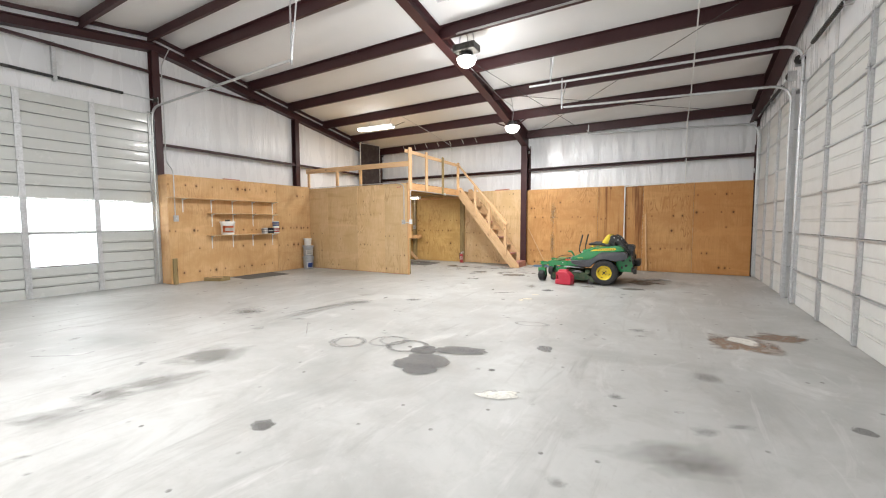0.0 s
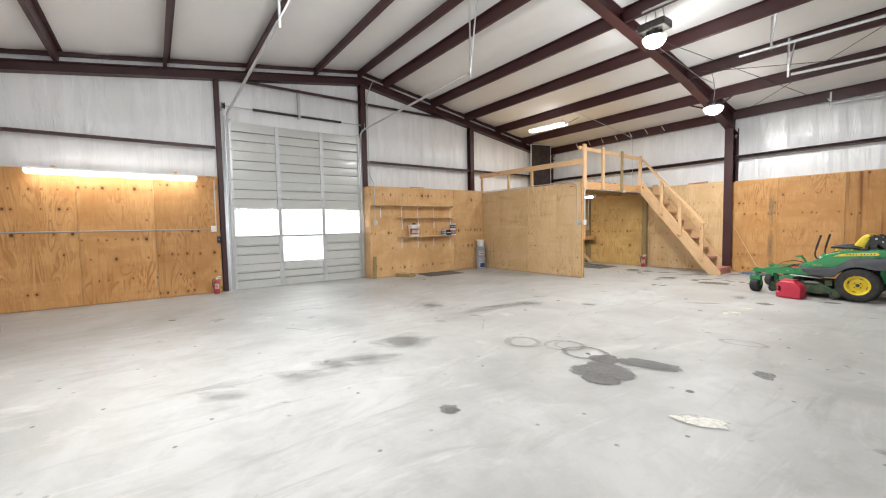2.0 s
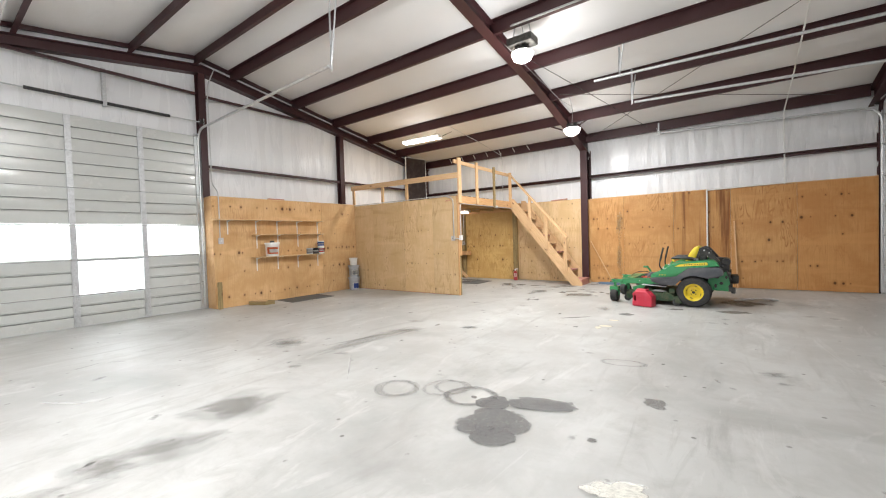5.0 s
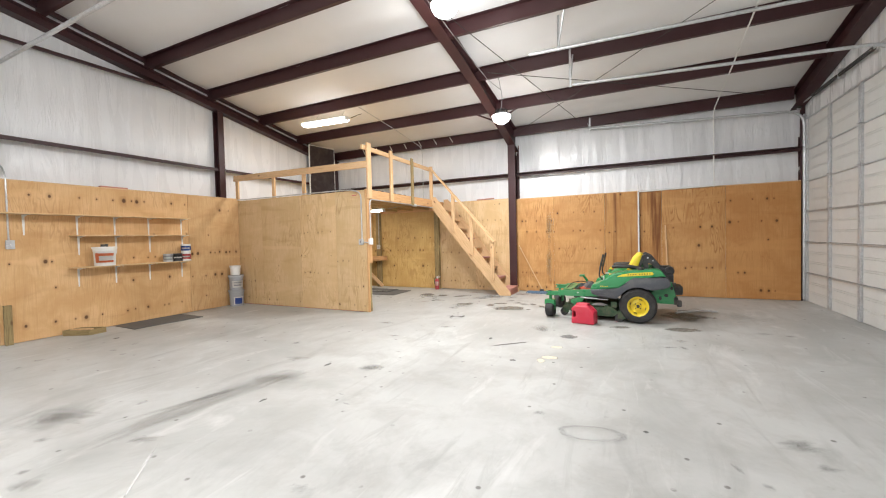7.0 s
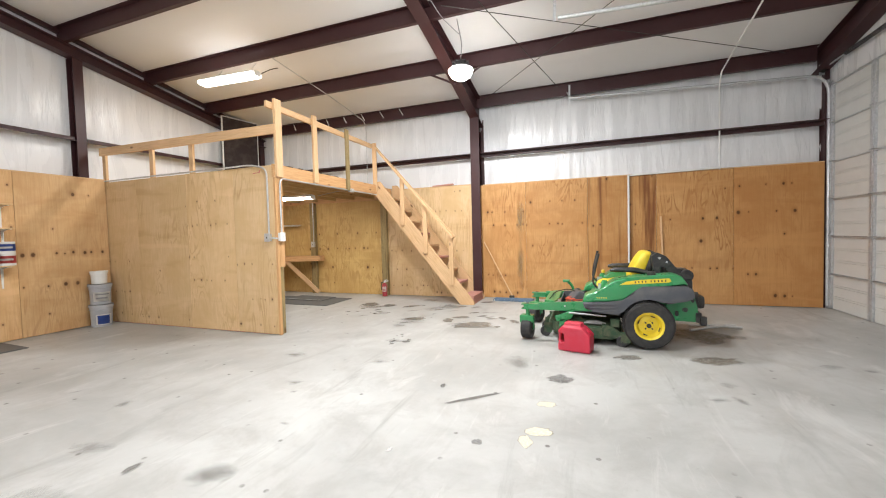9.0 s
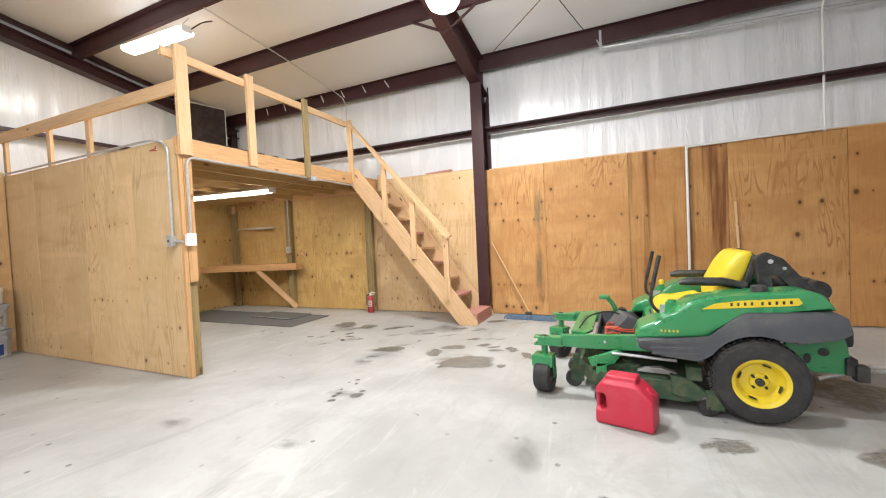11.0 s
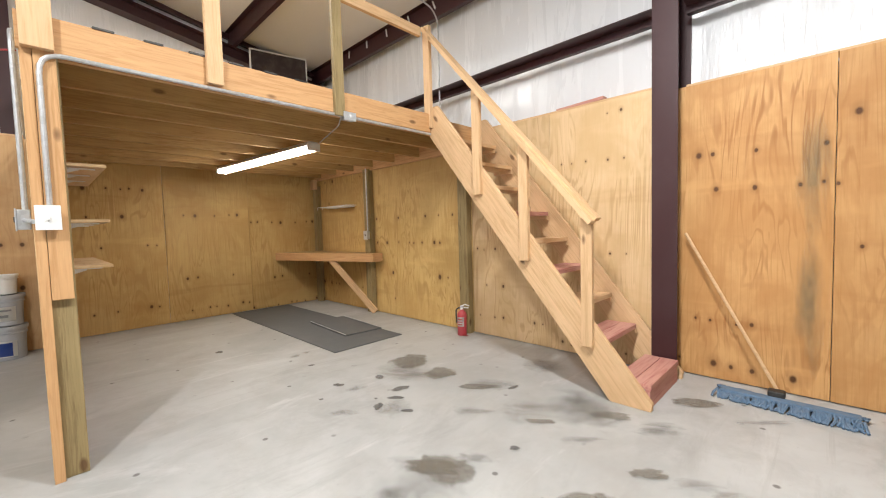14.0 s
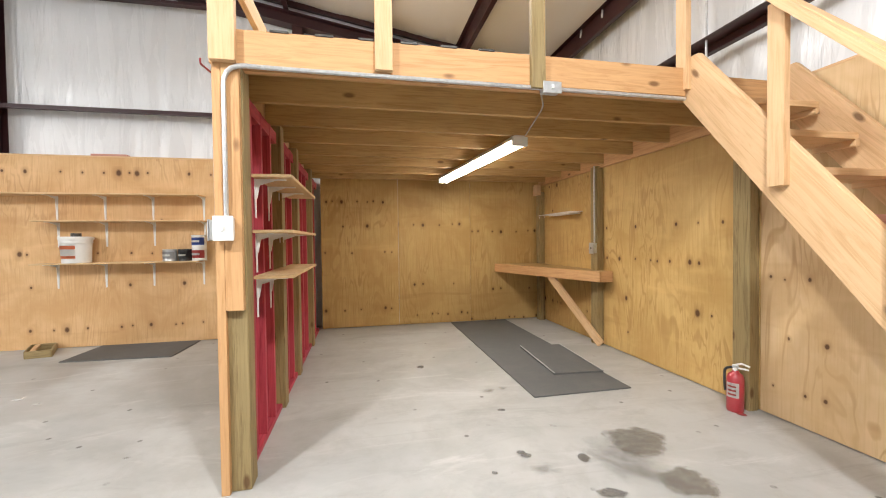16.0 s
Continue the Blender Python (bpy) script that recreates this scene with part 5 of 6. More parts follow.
# ---- zero-turn mower ----
JGREEN = painted("green_paint", (0.026, 0.25, 0.085), 0.3, 0.0, 0.3, 5, 0.3, dust=(0.22, 0.24, 0.16))
JYELLOW = painted("yellow_paint", (0.78, 0.585, 0.03), 0.42, 0.0, 0.18, 6, 0.0)
CHAR = painted("charcoal_plastic", (0.070, 0.075, 0.088), 0.5, 0.0, 0.45, 6, dust=(0.28, 0.26, 0.22))
CORD = painted("orange_cord", (0.66, 0.105, 0.05), 0.5, 0.0, 0.15)
DIRTY = painted("dirty_green_deck", (0.034, 0.075, 0.038), 0.8, 0.0, 1.0, 11, dust=(0.26, 0.20, 0.13))
MY = 10.97
mower = thing("ride_on_mower", (-1.4, MY, 0), "green and yellow zero-turn mower, parked, dusty, seat empty", "lawn mower")


def both(name, make, material, label="", smooth=False, parent=mower):
    """The same part on the near and on the far side."""
    out = []
    for s in (-1, 1):
        out.append(part(name, make(s), material, parent, label, None, smooth))
    return out


def side(s, a, b):
    """y range at distances a to b from the mower's middle."""
    return tuple(sorted((MY + s * a, MY + s * b)))


# wheels
def drive_wheel(s):
    at = (-0.98, MY + s * 0.61, 0.29)
    w, r = 0.145, 0.29
    wheel = part("rear_wheel", lathe([(0.165, -w), (0.2, -w - 0.006), (0.255, -w), (0.28, -w * 0.8), (r - 0.012, -w * 0.4), (r - 0.010, 0), (r - 0.012, w * 0.4), (0.28, w * 0.8), (0.255, w), (0.2, w + 0.006), (0.165, w), (0.16, 0), (0.165, -w)], 48, "y", at), RUBBER, mower, "wide black turf tyre", smooth=True)
    bm = bmesh.new()
    for k in range(44):
        for row in range(5):
            a = 2 * math.pi * (k + 0.5 * (row % 2)) / 44
            yy = (row - 2) * 0.054
            rr = r - 0.006 - (0.014 if row in (0, 4) else 0)
            m = Matrix.Translation(at) @ Matrix.Rotation(a, 4, "Y") @ Matrix.Translation((0, yy, rr))
            bx(bm, (-0.013, -0.021, -0.012), (0.013, 0.021, 0.006), 0, m @ Matrix.Rotation(radians(14 * (1 if row % 2 else -1)), 4, "Z"))
    part("tread", bm, RUBBER, wheel, "small turf tread blocks")
    o = 0.10 * s
    rim = part("rim", lathe([(0.0, o), (0.05, o), (0.06, o - 0.02 * s), (0.11, o - 0.03 * s), (0.125, o - 0.012 * s), (0.14, o + 0.03 * s), (0.165, o + 0.045 * s), (0.168, o + 0.035 * s), (0.145, o - 0.05 * s), (0.0, o - 0.05 * s)], 36, "y", at), JYELLOW, wheel, "bright yellow steel rim", smooth=True)
    hub = join(lathe([(0, o), (0.026, o), (0.026, o + 0.02 * s), (0.018, o + 0.028 * s), (0, o + 0.028 * s)], 14, "y", at))
    part("hub", hub, DARKSTEEL, wheel, "dark hub")
    for k in range(4):
        a = radians(45 + 90 * k)
        part("wheel_bolt", lathe([(0, o - 0.02 * s), (0.010, o - 0.02 * s), (0.010, o + 0.012 * s), (0, o + 0.012 * s)], 6, "y", (at[0] + 0.05 * math.cos(a), at[1], at[2] + 0.05 * math.sin(a))), DARKSTEEL, wheel)
        a = radians(90 * k + 20)
        m = Matrix.Translation((at[0], at[1] + o + 0.004 * s, at[2])) @ Matrix.Rotation(a, 4, "Y") @ Matrix.Translation((0, 0, 0.118))
        part("rim_slot", bx(bmesh.new(), (-0.024, -0.012, -0.0045), (0.024, 0.012, 0.0045), 0.003, m), BLACK, wheel, "dark slot")


def caster(s, swivel):
    at = (-2.46, MY + s * 0.52, 0.14)
    x, y, z = at
    turn = Matrix.Translation((x + 0.02, y, 0)) @ Matrix.Rotation(radians(swivel), 4, "Z") @ Matrix.Translation((-x - 0.02, -y, 0))
    fork = part("caster_fork", join(box((x - 0.07, y - 0.085, 0.30), (x + 0.07, y + 0.085, 0.325), 0.008),
                                     box((x - 0.035, y - 0.09, 0.13), (x + 0.035, y - 0.08, 0.31), 0.003), box((x - 0.035, y + 0.08, 0.13), (x + 0.035, y + 0.09, 0.31), 0.003),
                                     box((x - 0.075, y - 0.088, 0.23), (x - 0.06, y + 0.088, 0.32), 0.004)), JGREEN, mower, "green steel caster fork", turn)
    part("caster_tyre", lathe([(0.055, -0.065), (0.12, -0.07), (0.137, -0.055), (0.14, 0), (0.137, 0.055), (0.12, 0.07), (0.055, 0.065), (0.055, -0.065)], 32, "y", at), RUBBER, fork, "smooth black caster tyre", turn, True)
    part("caster_rim", lathe([(0, -0.06), (0.05, -0.06), (0.056, -0.05), (0.056, 0.05), (0.05, 0.06), (0, 0.06)], 18, "y", at), DARKSTEEL, fork, "", turn)
    part("axle_bolt", tube([(x, y - 0.10, z), (x, y + 0.10, z)], 0.011, 8), DARKSTEEL, fork, "", turn)
    part("stem", tube([(x + 0.02, y, 0.32), (x + 0.02, y, 0.465)], 0.028, 12), JGREEN, fork, "green swivel stem")
    part("stem_cap", lathe([(0, 0.474), (0.026, 0.474), (0.02, 0.484), (0, 0.486)], 14, "z", (x + 0.02, y, 0)), BLACK, fork, "black stem cap")


for s in (-1, 1):
    drive_wheel(s)
    caster(s, 84 if s < 0 else 62)

# frame rails with their front arms
both("frame_rail", lambda s: join(prism([(-1.60, 0.40), (-1.60, 0.53), (-2.15, 0.50), (-2.30, 0.495), (-2.30, 0.40), (-2.1, 0.395)], "y", *side(s, 0.49, 0.55), 0.008),
                                  box((-2.52, MY + s * 0.52 - 0.05, 0.40), (-2.28, MY + s * 0.52 + 0.05, 0.415), 0.004), box((-2.52, MY + s * 0.52 - 0.05, 0.46), (-2.28, MY + s * 0.52 + 0.05, 0.475), 0.004),
                                  box((-2.49, MY + s * 0.52 - 0.045, 0.412), (-2.29, MY + s * 0.52 + 0.045, 0.463), 0.006)), JGREEN, "green welded frame rail")
part("front_plate", join(prism([(-2.22, 10.52), (-2.10, 10.46), (-2.05, 10.60), (-2.05, 11.34), (-2.10, 11.48), (-2.22, 11.42)], "z", 0.495, 0.515, 0.004), box((-2.22, 10.52, 0.42), (-2.19, 11.42, 0.5), 0.005)), JGREEN, mower, "green front cross plate")
for k in range(5):
    part("plate_slot", box((-2.17, 10.78 + 0.09 * k, 0.5155), (-2.11, 10.80 + 0.09 * k, 0.5175)), BLACK, mower, "dark slot in the plate")
part("footwell", join(box((-2.02, 10.50, 0.36), (-1.45, 11.44, 0.375)), box((-2.03, 10.50, 0.36), (-2.015, 11.44, 0.49)), box((-2.02, 11.42, 0.36), (-1.45, 11.44, 0.52), 0.004), box((-2.02, 10.50, 0.36), (-1.45, 10.52, 0.5), 0.004)), CHAR, mower, "charcoal plastic foot pan")
for s in (-1, 1):
    for x in (-1.95, -1.70):
        part("frame_bolt", lathe([(0, 0.0), (0.012, 0.0), (0.012, 0.012), (0, 0.012)], 6, "y", (x, MY + s * 0.55 - (0.012 if s < 0 else 0), 0.46)), GALV, mower, "steel bolt")
    part("pivot_bolt", lathe([(0, 0.0), (0.028, 0.0), (0.022, 0.02), (0, 0.02)], 14, "y", (-1.66, MY + s * 0.55 - (0.02 if s < 0 else 0), 0.475)), DARKSTEEL, mower, "dark pivot bolt")

# side pods: green tank covers over charcoal fenders
POD = [(-1.735, 0.535), (-1.70, 0.62), (-1.60, 0.67), (-1.50, 0.69), (-1.45, 0.76), (-1.36, 0.825), (-1.15, 0.865), (-0.70, 0.905), (-0.63, 0.885), (-0.56, 0.78), (-1.05, 0.755), (-1.14, 0.69), (-1.26, 0.575)]
both("tank_cover", lambda s: prism(POD, "y", *side(s, 0.36, 0.70), 0.022, 3), JGREEN, "glossy green tank cover", True)
ARCH = [(-0.98 + 0.335 * math.cos(radians(a)), 0.29 + 0.335 * math.sin(radians(a))) for a in range(52, 162, 12)]
FENDER = [(-1.73, 0.545), (-1.26, 0.57), (-1.14, 0.695), (-1.05, 0.757), (-0.58, 0.775), (-0.52, 0.74), (-0.50, 0.64), (-0.56, 0.60)] + ARCH + [(-1.31, 0.395), (-1.55, 0.425), (-1.70, 0.47)]
fenders = both("fender", lambda s: prism(FENDER, "y", *side(s, 0.45, 0.73), 0.02, 2), CHAR, "scuffed charcoal plastic fender", True)
for f, s in zip(fenders, (-1, 1)):
    for k in range(3):
        z = 0.515 - 0.04 * k
        y = MY + s * 0.73
        part("fender_rib", prism([(-1.66 + 0.02 * k, z), (-1.33 + 0.01 * k, z + 0.012), (-1.33 + 0.01 * k, z + 0.026), (-1.66 + 0.02 * k, z + 0.016)], "y", y - 0.006, y + 0.006, 0.003), CHAR, f)
# name strip, its lettering as plain bars
for s in (-1, 1):
    y0, y1 = side(s, 0.699, 0.7045)
    strip = part("name_strip", prism([(-1.30, 0.772), (-0.76, 0.812), (-0.74, 0.83), (-0.76, 0.862), (-1.08, 0.838), (-1.22, 0.815)], "y", y0, y1, 0.001), JYELLOW, mower, "yellow name strip")
    yb = side(s, 0.7045, 0.7065)
    for k in range(9):
        x = -1.13 + 0.038 * k + (0.02 if k > 3 else 0)
        part("letter_bar", box((x, yb[0], 0.800 + 0.0028 * k), (x + 0.013, yb[1], 0.822 + 0.0028 * k)), BLACK, strip)
    for k in range(5):
        part("model_bar", box((-1.56 + 0.026 * k, yb[0] - 0.001 * s, 0.60), (-1.549 + 0.026 * k, yb[1] - 0.001 * s, 0.616)), JYELLOW, mower, "small yellow letters as bars")
both("fuel_cap", lambda s: lathe([(0, 0.86), (0.05, 0.86), (0.05, 0.92), (0.04, 0.93), (0, 0.93)], 16, "z", (-0.93, MY + s * 0.55, 0.0)), BLACK, "black fuel cap")
both("tank_neck", lambda s: lathe([(0, 0.69), (0.05, 0.69), (0.045, 0.78), (0.03, 0.785), (0.03, 0.80), (0, 0.80)], 16, "z", (-1.46, MY + s * 0.46, 0.0)), JGREEN, "green lever tower", True)
part("yellow_knob", lathe([(0, 0.80), (0.025, 0.80), (0.025, 0.83), (0.015, 0.845), (0, 0.845)], 14, "z", (-1.45, 11.5, 0)), JYELLOW, mower, "small yellow knob")

# seat
part("seat_cushion", prism([(-1.56, 0.64), (-1.54, 0.71), (-1.47, 0.745), (-1.2, 0.735), (-1.08, 0.77), (-1.05, 0.68), (-1.3, 0.62)], "y", 10.68, 11.26, 0.04, 3), JYELLOW, mower, "yellow vinyl seat cushion", smooth=True)
part("seat_back", prism([(-1.16, 0.75), (-1.04, 0.72), (-0.88, 1.10), (-0.90, 1.155), (-0.98, 1.155), (-1.06, 1.05), (-1.15, 0.87)], "y", 10.68, 11.26, 0.055, 4), JYELLOW, mower, "yellow vinyl seat back", smooth=True)
part("seat_shell", prism([(-1.04, 0.70), (-0.99, 0.70), (-0.85, 1.11), (-0.90, 1.13)], "y", 10.66, 11.28, 0.015), BLACK, mower, "black seat shell")
both("armrest", lambda s: add_tube(bmesh.new(), [(-0.95, MY + s * 0.33, 0.89), (-1.10, MY + s * 0.33, 0.925), (-1.33, MY + s * 0.32, 0.925), (-1.39, MY + s * 0.32, 0.915)], [0.03, 0.034, 0.034, 0.018], 10, 0), BLACK, "black padded armrest", True)
part("seat_base", box((-1.55, 10.72, 0.45), (-0.95, 11.22, 0.68), 0.02), BLACK, mower, "black seat base")
# steering levers
for s in (-1, 1):
    y = MY + s * 0.40
    lever = part("steering_lever", tube([(-1.51, y, 0.66), (-1.60, y - s * 0.01, 0.74), (-1.595, y - s * 0.02, 0.84), (-1.53, y - s * 0.04, 1.13)], 0.013, 8, 0.05), BLACK, mower, "bent black steering lever", smooth=True)
    part("grip", tube([(-1.588, y - s * 0.022, 0.87), (-1.56, y - s * 0.03, 1.0), (-1.528, y - s * 0.04, 1.14)], 0.017, 10, 0.03), BLACK, lever, "black rubber grip", smooth=True)
    part("lever_plate", box((-1.54, y - 0.012, 0.62), (-1.47, y + 0.012, 0.75), 0.004), GALV, lever, "steel lever plate")
    part("boot", lathe([(0, 0.62), (0.05, 0.62), (0.045, 0.66), (0.03, 0.69), (0, 0.70)], 14, "z", (-1.49, y, 0)), BLACK, lever, "black rubber boot")
    part("control_cable", tube([(-1.48, y - s * 0.02, 0.70), (-1.38, y - s * 0.02, 0.78), (-1.30, y, 0.74), (-1.28, y, 0.66)], 0.007, 6, 0.05), BLACK, lever)

# console between the tank covers, with decal bars
part("console", prism([(-1.66, 0.42), (-1.62, 0.58), (-1.48, 0.66), (-1.40, 0.66), (-1.40, 0.42)], "y", 10.62, 11.32, 0.012), JGREEN, mower, "green console in front of the seat")
for k in range(4):
    part("decal_bar", box((-1.59 + 0.03 * k, 10.78, 0.605 + 0.018 * k), (-1.575 + 0.03 * k, 11.1, 0.615 + 0.018 * k)), JYELLOW if k % 2 else BLACK, mower, "warning decal as a bar")

# grey bucket chute and orange cord lying in the foot pan
chute = thing("plastic_chute", (-1.82, 10.95, 0.38), "grey plastic cover lying in the mower's foot pan", "cover")
part("shell", prism([(-0.17, 0.0), (0.20, 0.0), (0.20, 0.05), (0.06, 0.20), (-0.02, 0.22), (-0.10, 0.12)], "y", -0.16, 0.16, 0.02, 3), CHAR, chute, "", Matrix.Translation((-1.80, 10.95, 0.382)) @ Matrix.Rotation(radians(14), 4, "Z"), True)
part("flange", box((-0.19, -0.19, 0.0), (0.22, 0.19, 0.025), 0.01), CHAR, chute, "", Matrix.Translation((-1.80, 10.95, 0.378)) @ Matrix.Rotation(radians(14), 4, "Z"))
rng = random.Random(7)
coil = []
for loop in range(9):
    c = Vector((-1.90 + rng.uniform(-0.06, 0.14), 10.80 + rng.uniform(-0.10, 0.16), 0.40))
    ra, rb, ph = rng.uniform(0.13, 0.24), rng.uniform(0.08, 0.17), rng.uniform(0, 3)
    for k in range(20):
        a = 2 * math.pi * k / 20
        q = c + Vector((ra * math.cos(a) * math.cos(ph) - rb * math.sin(a) * math.sin(ph), ra * math.cos(a) * math.sin(ph) + rb * math.sin(a) * math.cos(ph), 0.014 * loop + 0.025 * math.sin(2 * a + ph)))
        coil.append(Vector((-1.76 + 0.25 * math.tanh((q.x + 1.76) / 0.25), 10.86 + 0.32 * math.tanh((q.y - 10.86) / 0.32), max(q.z, 0.39))))
for sweep in range(4):
    coil = [(coil[max(k - 1, 0)] + coil[k] * 2 + coil[min(k + 1, len(coil) - 1)]) / 4 for k in range(len(coil))]
cord = add_tube(bmesh.new(), coil, 0.0065, 6)
tagged(part("extension_cord", cord, CORD, smooth=True), "tangled orange extension cord lying in the foot pan", "cord")
blackcable = tube([(-2.16, 10.62, 0.52), (-2.10, 10.75, 0.60), (-1.95, 10.9, 0.62), (-1.86, 10.96, 0.60), (-1.70, 11.0, 0.46), (-1.55, 10.9, 0.42)], 0.007, 6, 0.08)
tagged(part("black_cable", blackcable, BLACK, smooth=True), "thin black cable draped over the mower's front plate", "cable")
part("lift_pedal", join(tube([(-1.86, 11.36, 0.42), (-1.89, 11.36, 0.60), (-1.97, 11.36, 0.69)], 0.022, 8, 0.05), box((-2.03, 11.31, 0.66), (-1.93, 11.41, 0.70), 0.012)), JGREEN, mower, "green deck-lift pedal")
part("foot_peg", lathe([(0, -0.06), (0.05, -0.06), (0.055, 0), (0.05, 0.06), (0, 0.06)], 14, "y", (-1.82, 11.50, 0.50)), BLACK, mower, "black rubber roller")

# cutting deck
deck = part("cutting_deck", prism([(-2.05, 10.38), (-1.72, 10.30), (-1.35, 10.38), (-1.25, 10.7), (-1.25, 11.3), (-1.35, 11.6), (-1.75, 11.65), (-2.05, 11.55), (-2.18, 11.2), (-2.18, 10.7)], "z", 0.10, 0.235, 0.025, 2), DIRTY, mower, "dirty green cutting deck", smooth=True)
for x, y in ((-1.78, 10.55), (-1.78, 10.97), (-1.78, 11.4)):
    part("spindle_cover", lathe([(0, 0.23), (0.11, 0.23), (0.10, 0.265), (0.05, 0.275), (0.04, 0.30), (0, 0.30)], 18, "z", (x, y, 0)), DIRTY, deck, "dusty spindle cover")
part("deck_skirt", join(prism([(-2.02, 0.10), (-1.40, 0.08), (-1.28, 0.12), (-1.40, 0.22), (-1.95, 0.23)], "y", 10.30, 10.335, 0.006)), DIRTY, deck, "dented deck side")
for x, y in ((-1.96, 10.27), (-1.27, 10.30), (-2.22, 10.62), (-2.24, 10.97), (-2.22, 11.4), (-1.3, 11.66)):
    w = part("gauge_wheel", lathe([(0.015, -0.03), (0.06, -0.03), (0.072, -0.018), (0.072, 0.018), (0.06, 0.03), (0.015, 0.03), (0.015, -0.03)], 20, "y", (x, y, 0.073)), BLACK, deck, "black anti-scalp wheel", smooth=True)
    part("wheel_bracket", box((x - 0.02, y - 0.045, 0.06), (x + 0.09, y - 0.037, 0.2), 0.003), DIRTY, deck)
    part("wheel_pin", tube([(x, y - 0.055, 0.073), (x, y + 0.045, 0.073)], 0.009, 8), DARKSTEEL, deck)
both("deck_link", lambda s: join(prism([(-2.08, 0.33), (-1.86, 0.41), (-1.82, 0.39), (-1.88, 0.30), (-2.0, 0.26), (-2.06, 0.27)], "y", *side(s, 0.56, 0.60), 0.008), box((-2.02, min(side(s, 0.56, 0.60)), 0.2), (-1.94, max(side(s, 0.56, 0.60)), 0.3), 0.006)), JGREEN, "green deck lift link")
both("lift_rod", lambda s: tube([(-1.90, MY + s * 0.6, 0.385), (-1.45, MY + s * 0.6, 0.36)], 0.012, 8), GALV, "bare steel lift rod")
part("belt_guard", prism([(-1.72, 0.26), (-1.66, 0.29), (-1.56, 0.30), (-1.46, 0.27), (-1.44, 0.25)], "y", 10.36, 10.42, 0.004), GREY, mower, "grey curved belt guard")
part("chute_plate", join(prism([(-1.50, 0.14), (-1.22, 0.07), (-1.20, 0.10), (-1.38, 0.25), (-1.50, 0.27)], "y", 10.28, 10.40, 0.01), box((-1.40, 10.30, 0.24), (-1.30, 10.38, 0.34), 0.01)), DIRTY, mower, "dusty discharge arm")

# engine, rear frame and folded roll bar
part("engine_block", join(box((-0.82, 10.74, 0.50), (-0.42, 11.20, 0.80), 0.04), lathe([(0, 0.80), (0.17, 0.80), (0.17, 0.88), (0.13, 0.92), (0, 0.92)], 22, "z", (-0.60, 10.97, 0))), BLACK, mower, "black engine with a round blower cover", smooth=True)
part("air_filter", tube([(-0.48, 10.78, 0.84), (-0.48, 11.16, 0.84)], 0.075, 16), BLACK, mower, "black air cleaner", smooth=True)
part("muffler", box((-0.42, 10.78, 0.42), (-0.28, 11.16, 0.58), 0.04), DARKSTEEL, mower, "rusty dark muffler")
rear = both("rear_frame", lambda s: prism([(-0.74, 0.58), (-0.55, 0.64), (-0.47, 0.68), (-0.42, 0.48), (-0.40, 0.30), (-0.72, 0.31), (-0.78, 0.42)], "y", *side(s, 0.40, 0.44), 0.008), JGREEN, "green rear frame plate")
for f, s in zip(rear, (-1, 1)):
    for x, z, rx, rz in ((-0.62, 0.56, 0.04, 0.02), (-0.55, 0.45, 0.032, 0.028), (-0.64, 0.40, 0.022, 0.036), (-0.47, 0.57, 0.02, 0.03)):
        m = Matrix.Translation((x, MY + s * 0.441, z)) @ Matrix.Diagonal((rx, 1, rz, 1))
        bm = lathe([(0, -0.002), (1, -0.002), (1, 0.002), (0, 0.002)], 16, "y")
        bmesh.ops.transform(bm, matrix=m, verts=bm.verts)
        part("frame_hole", bm, BLACK, f, "dark oval hole")
part("rear_bumper", join(box((-0.44, 10.50, 0.30), (-0.38, 11.44, 0.42), 0.01), box((-0.40, 10.47, 0.27), (-0.33, 10.56, 0.38), 0.015)), BLACK, mower, "black rear bumper")
for s in (-1, 1):
    y = MY + s * 0.36
    bar = part("roll_bar_leg", prism([(-0.91, 1.11), (-0.84, 1.15), (-0.74, 1.10), (-0.57, 0.87), (-0.37, 0.50), (-0.43, 0.46), (-0.63, 0.80), (-0.76, 0.98), (-0.83, 1.02), (-0.80, 0.84), (-0.88, 0.84)], "y", y - 0.03, y + 0.03, 0.012, 2), BLACK, mower, "folded black roll bar")
    part("roll_bar_pin", tube([(-0.82, y - 0.045, 1.08), (-0.82, y + 0.045, 1.08)], 0.016, 8), GALV, bar, "bright steel pin")
    part("roll_bar_pin", tube([(-0.74, y - 0.045, 1.03), (-0.74, y + 0.045, 1.03)], 0.012, 8), GALV, bar, "bright steel pin")
    part("lower_arm", box((-0.50, y - 0.025, 0.44), (-0.40, y + 0.025, 0.66), 0.012), DARKSTEEL, bar)
part("roll_bar_cross", tube([(-0.62, 10.58, 0.88), (-0.60, 11.36, 0.88)], 0.028, 10), BLACK, mower, "black roll bar cross tube")
# tow hitch drawbar behind the mower
tagged(part("drawbar", join(tube([(-0.36, 11.2, 0.05), (0.05, 11.5, 0.06), (0.35, 11.62, 0.03)], 0.018, 8), tube([(-0.3, 11.6, 0.03), (0.3, 11.7, 0.04)], 0.014, 8)), GALV), "grey steel drawbar lying behind the mower", "drawbar")

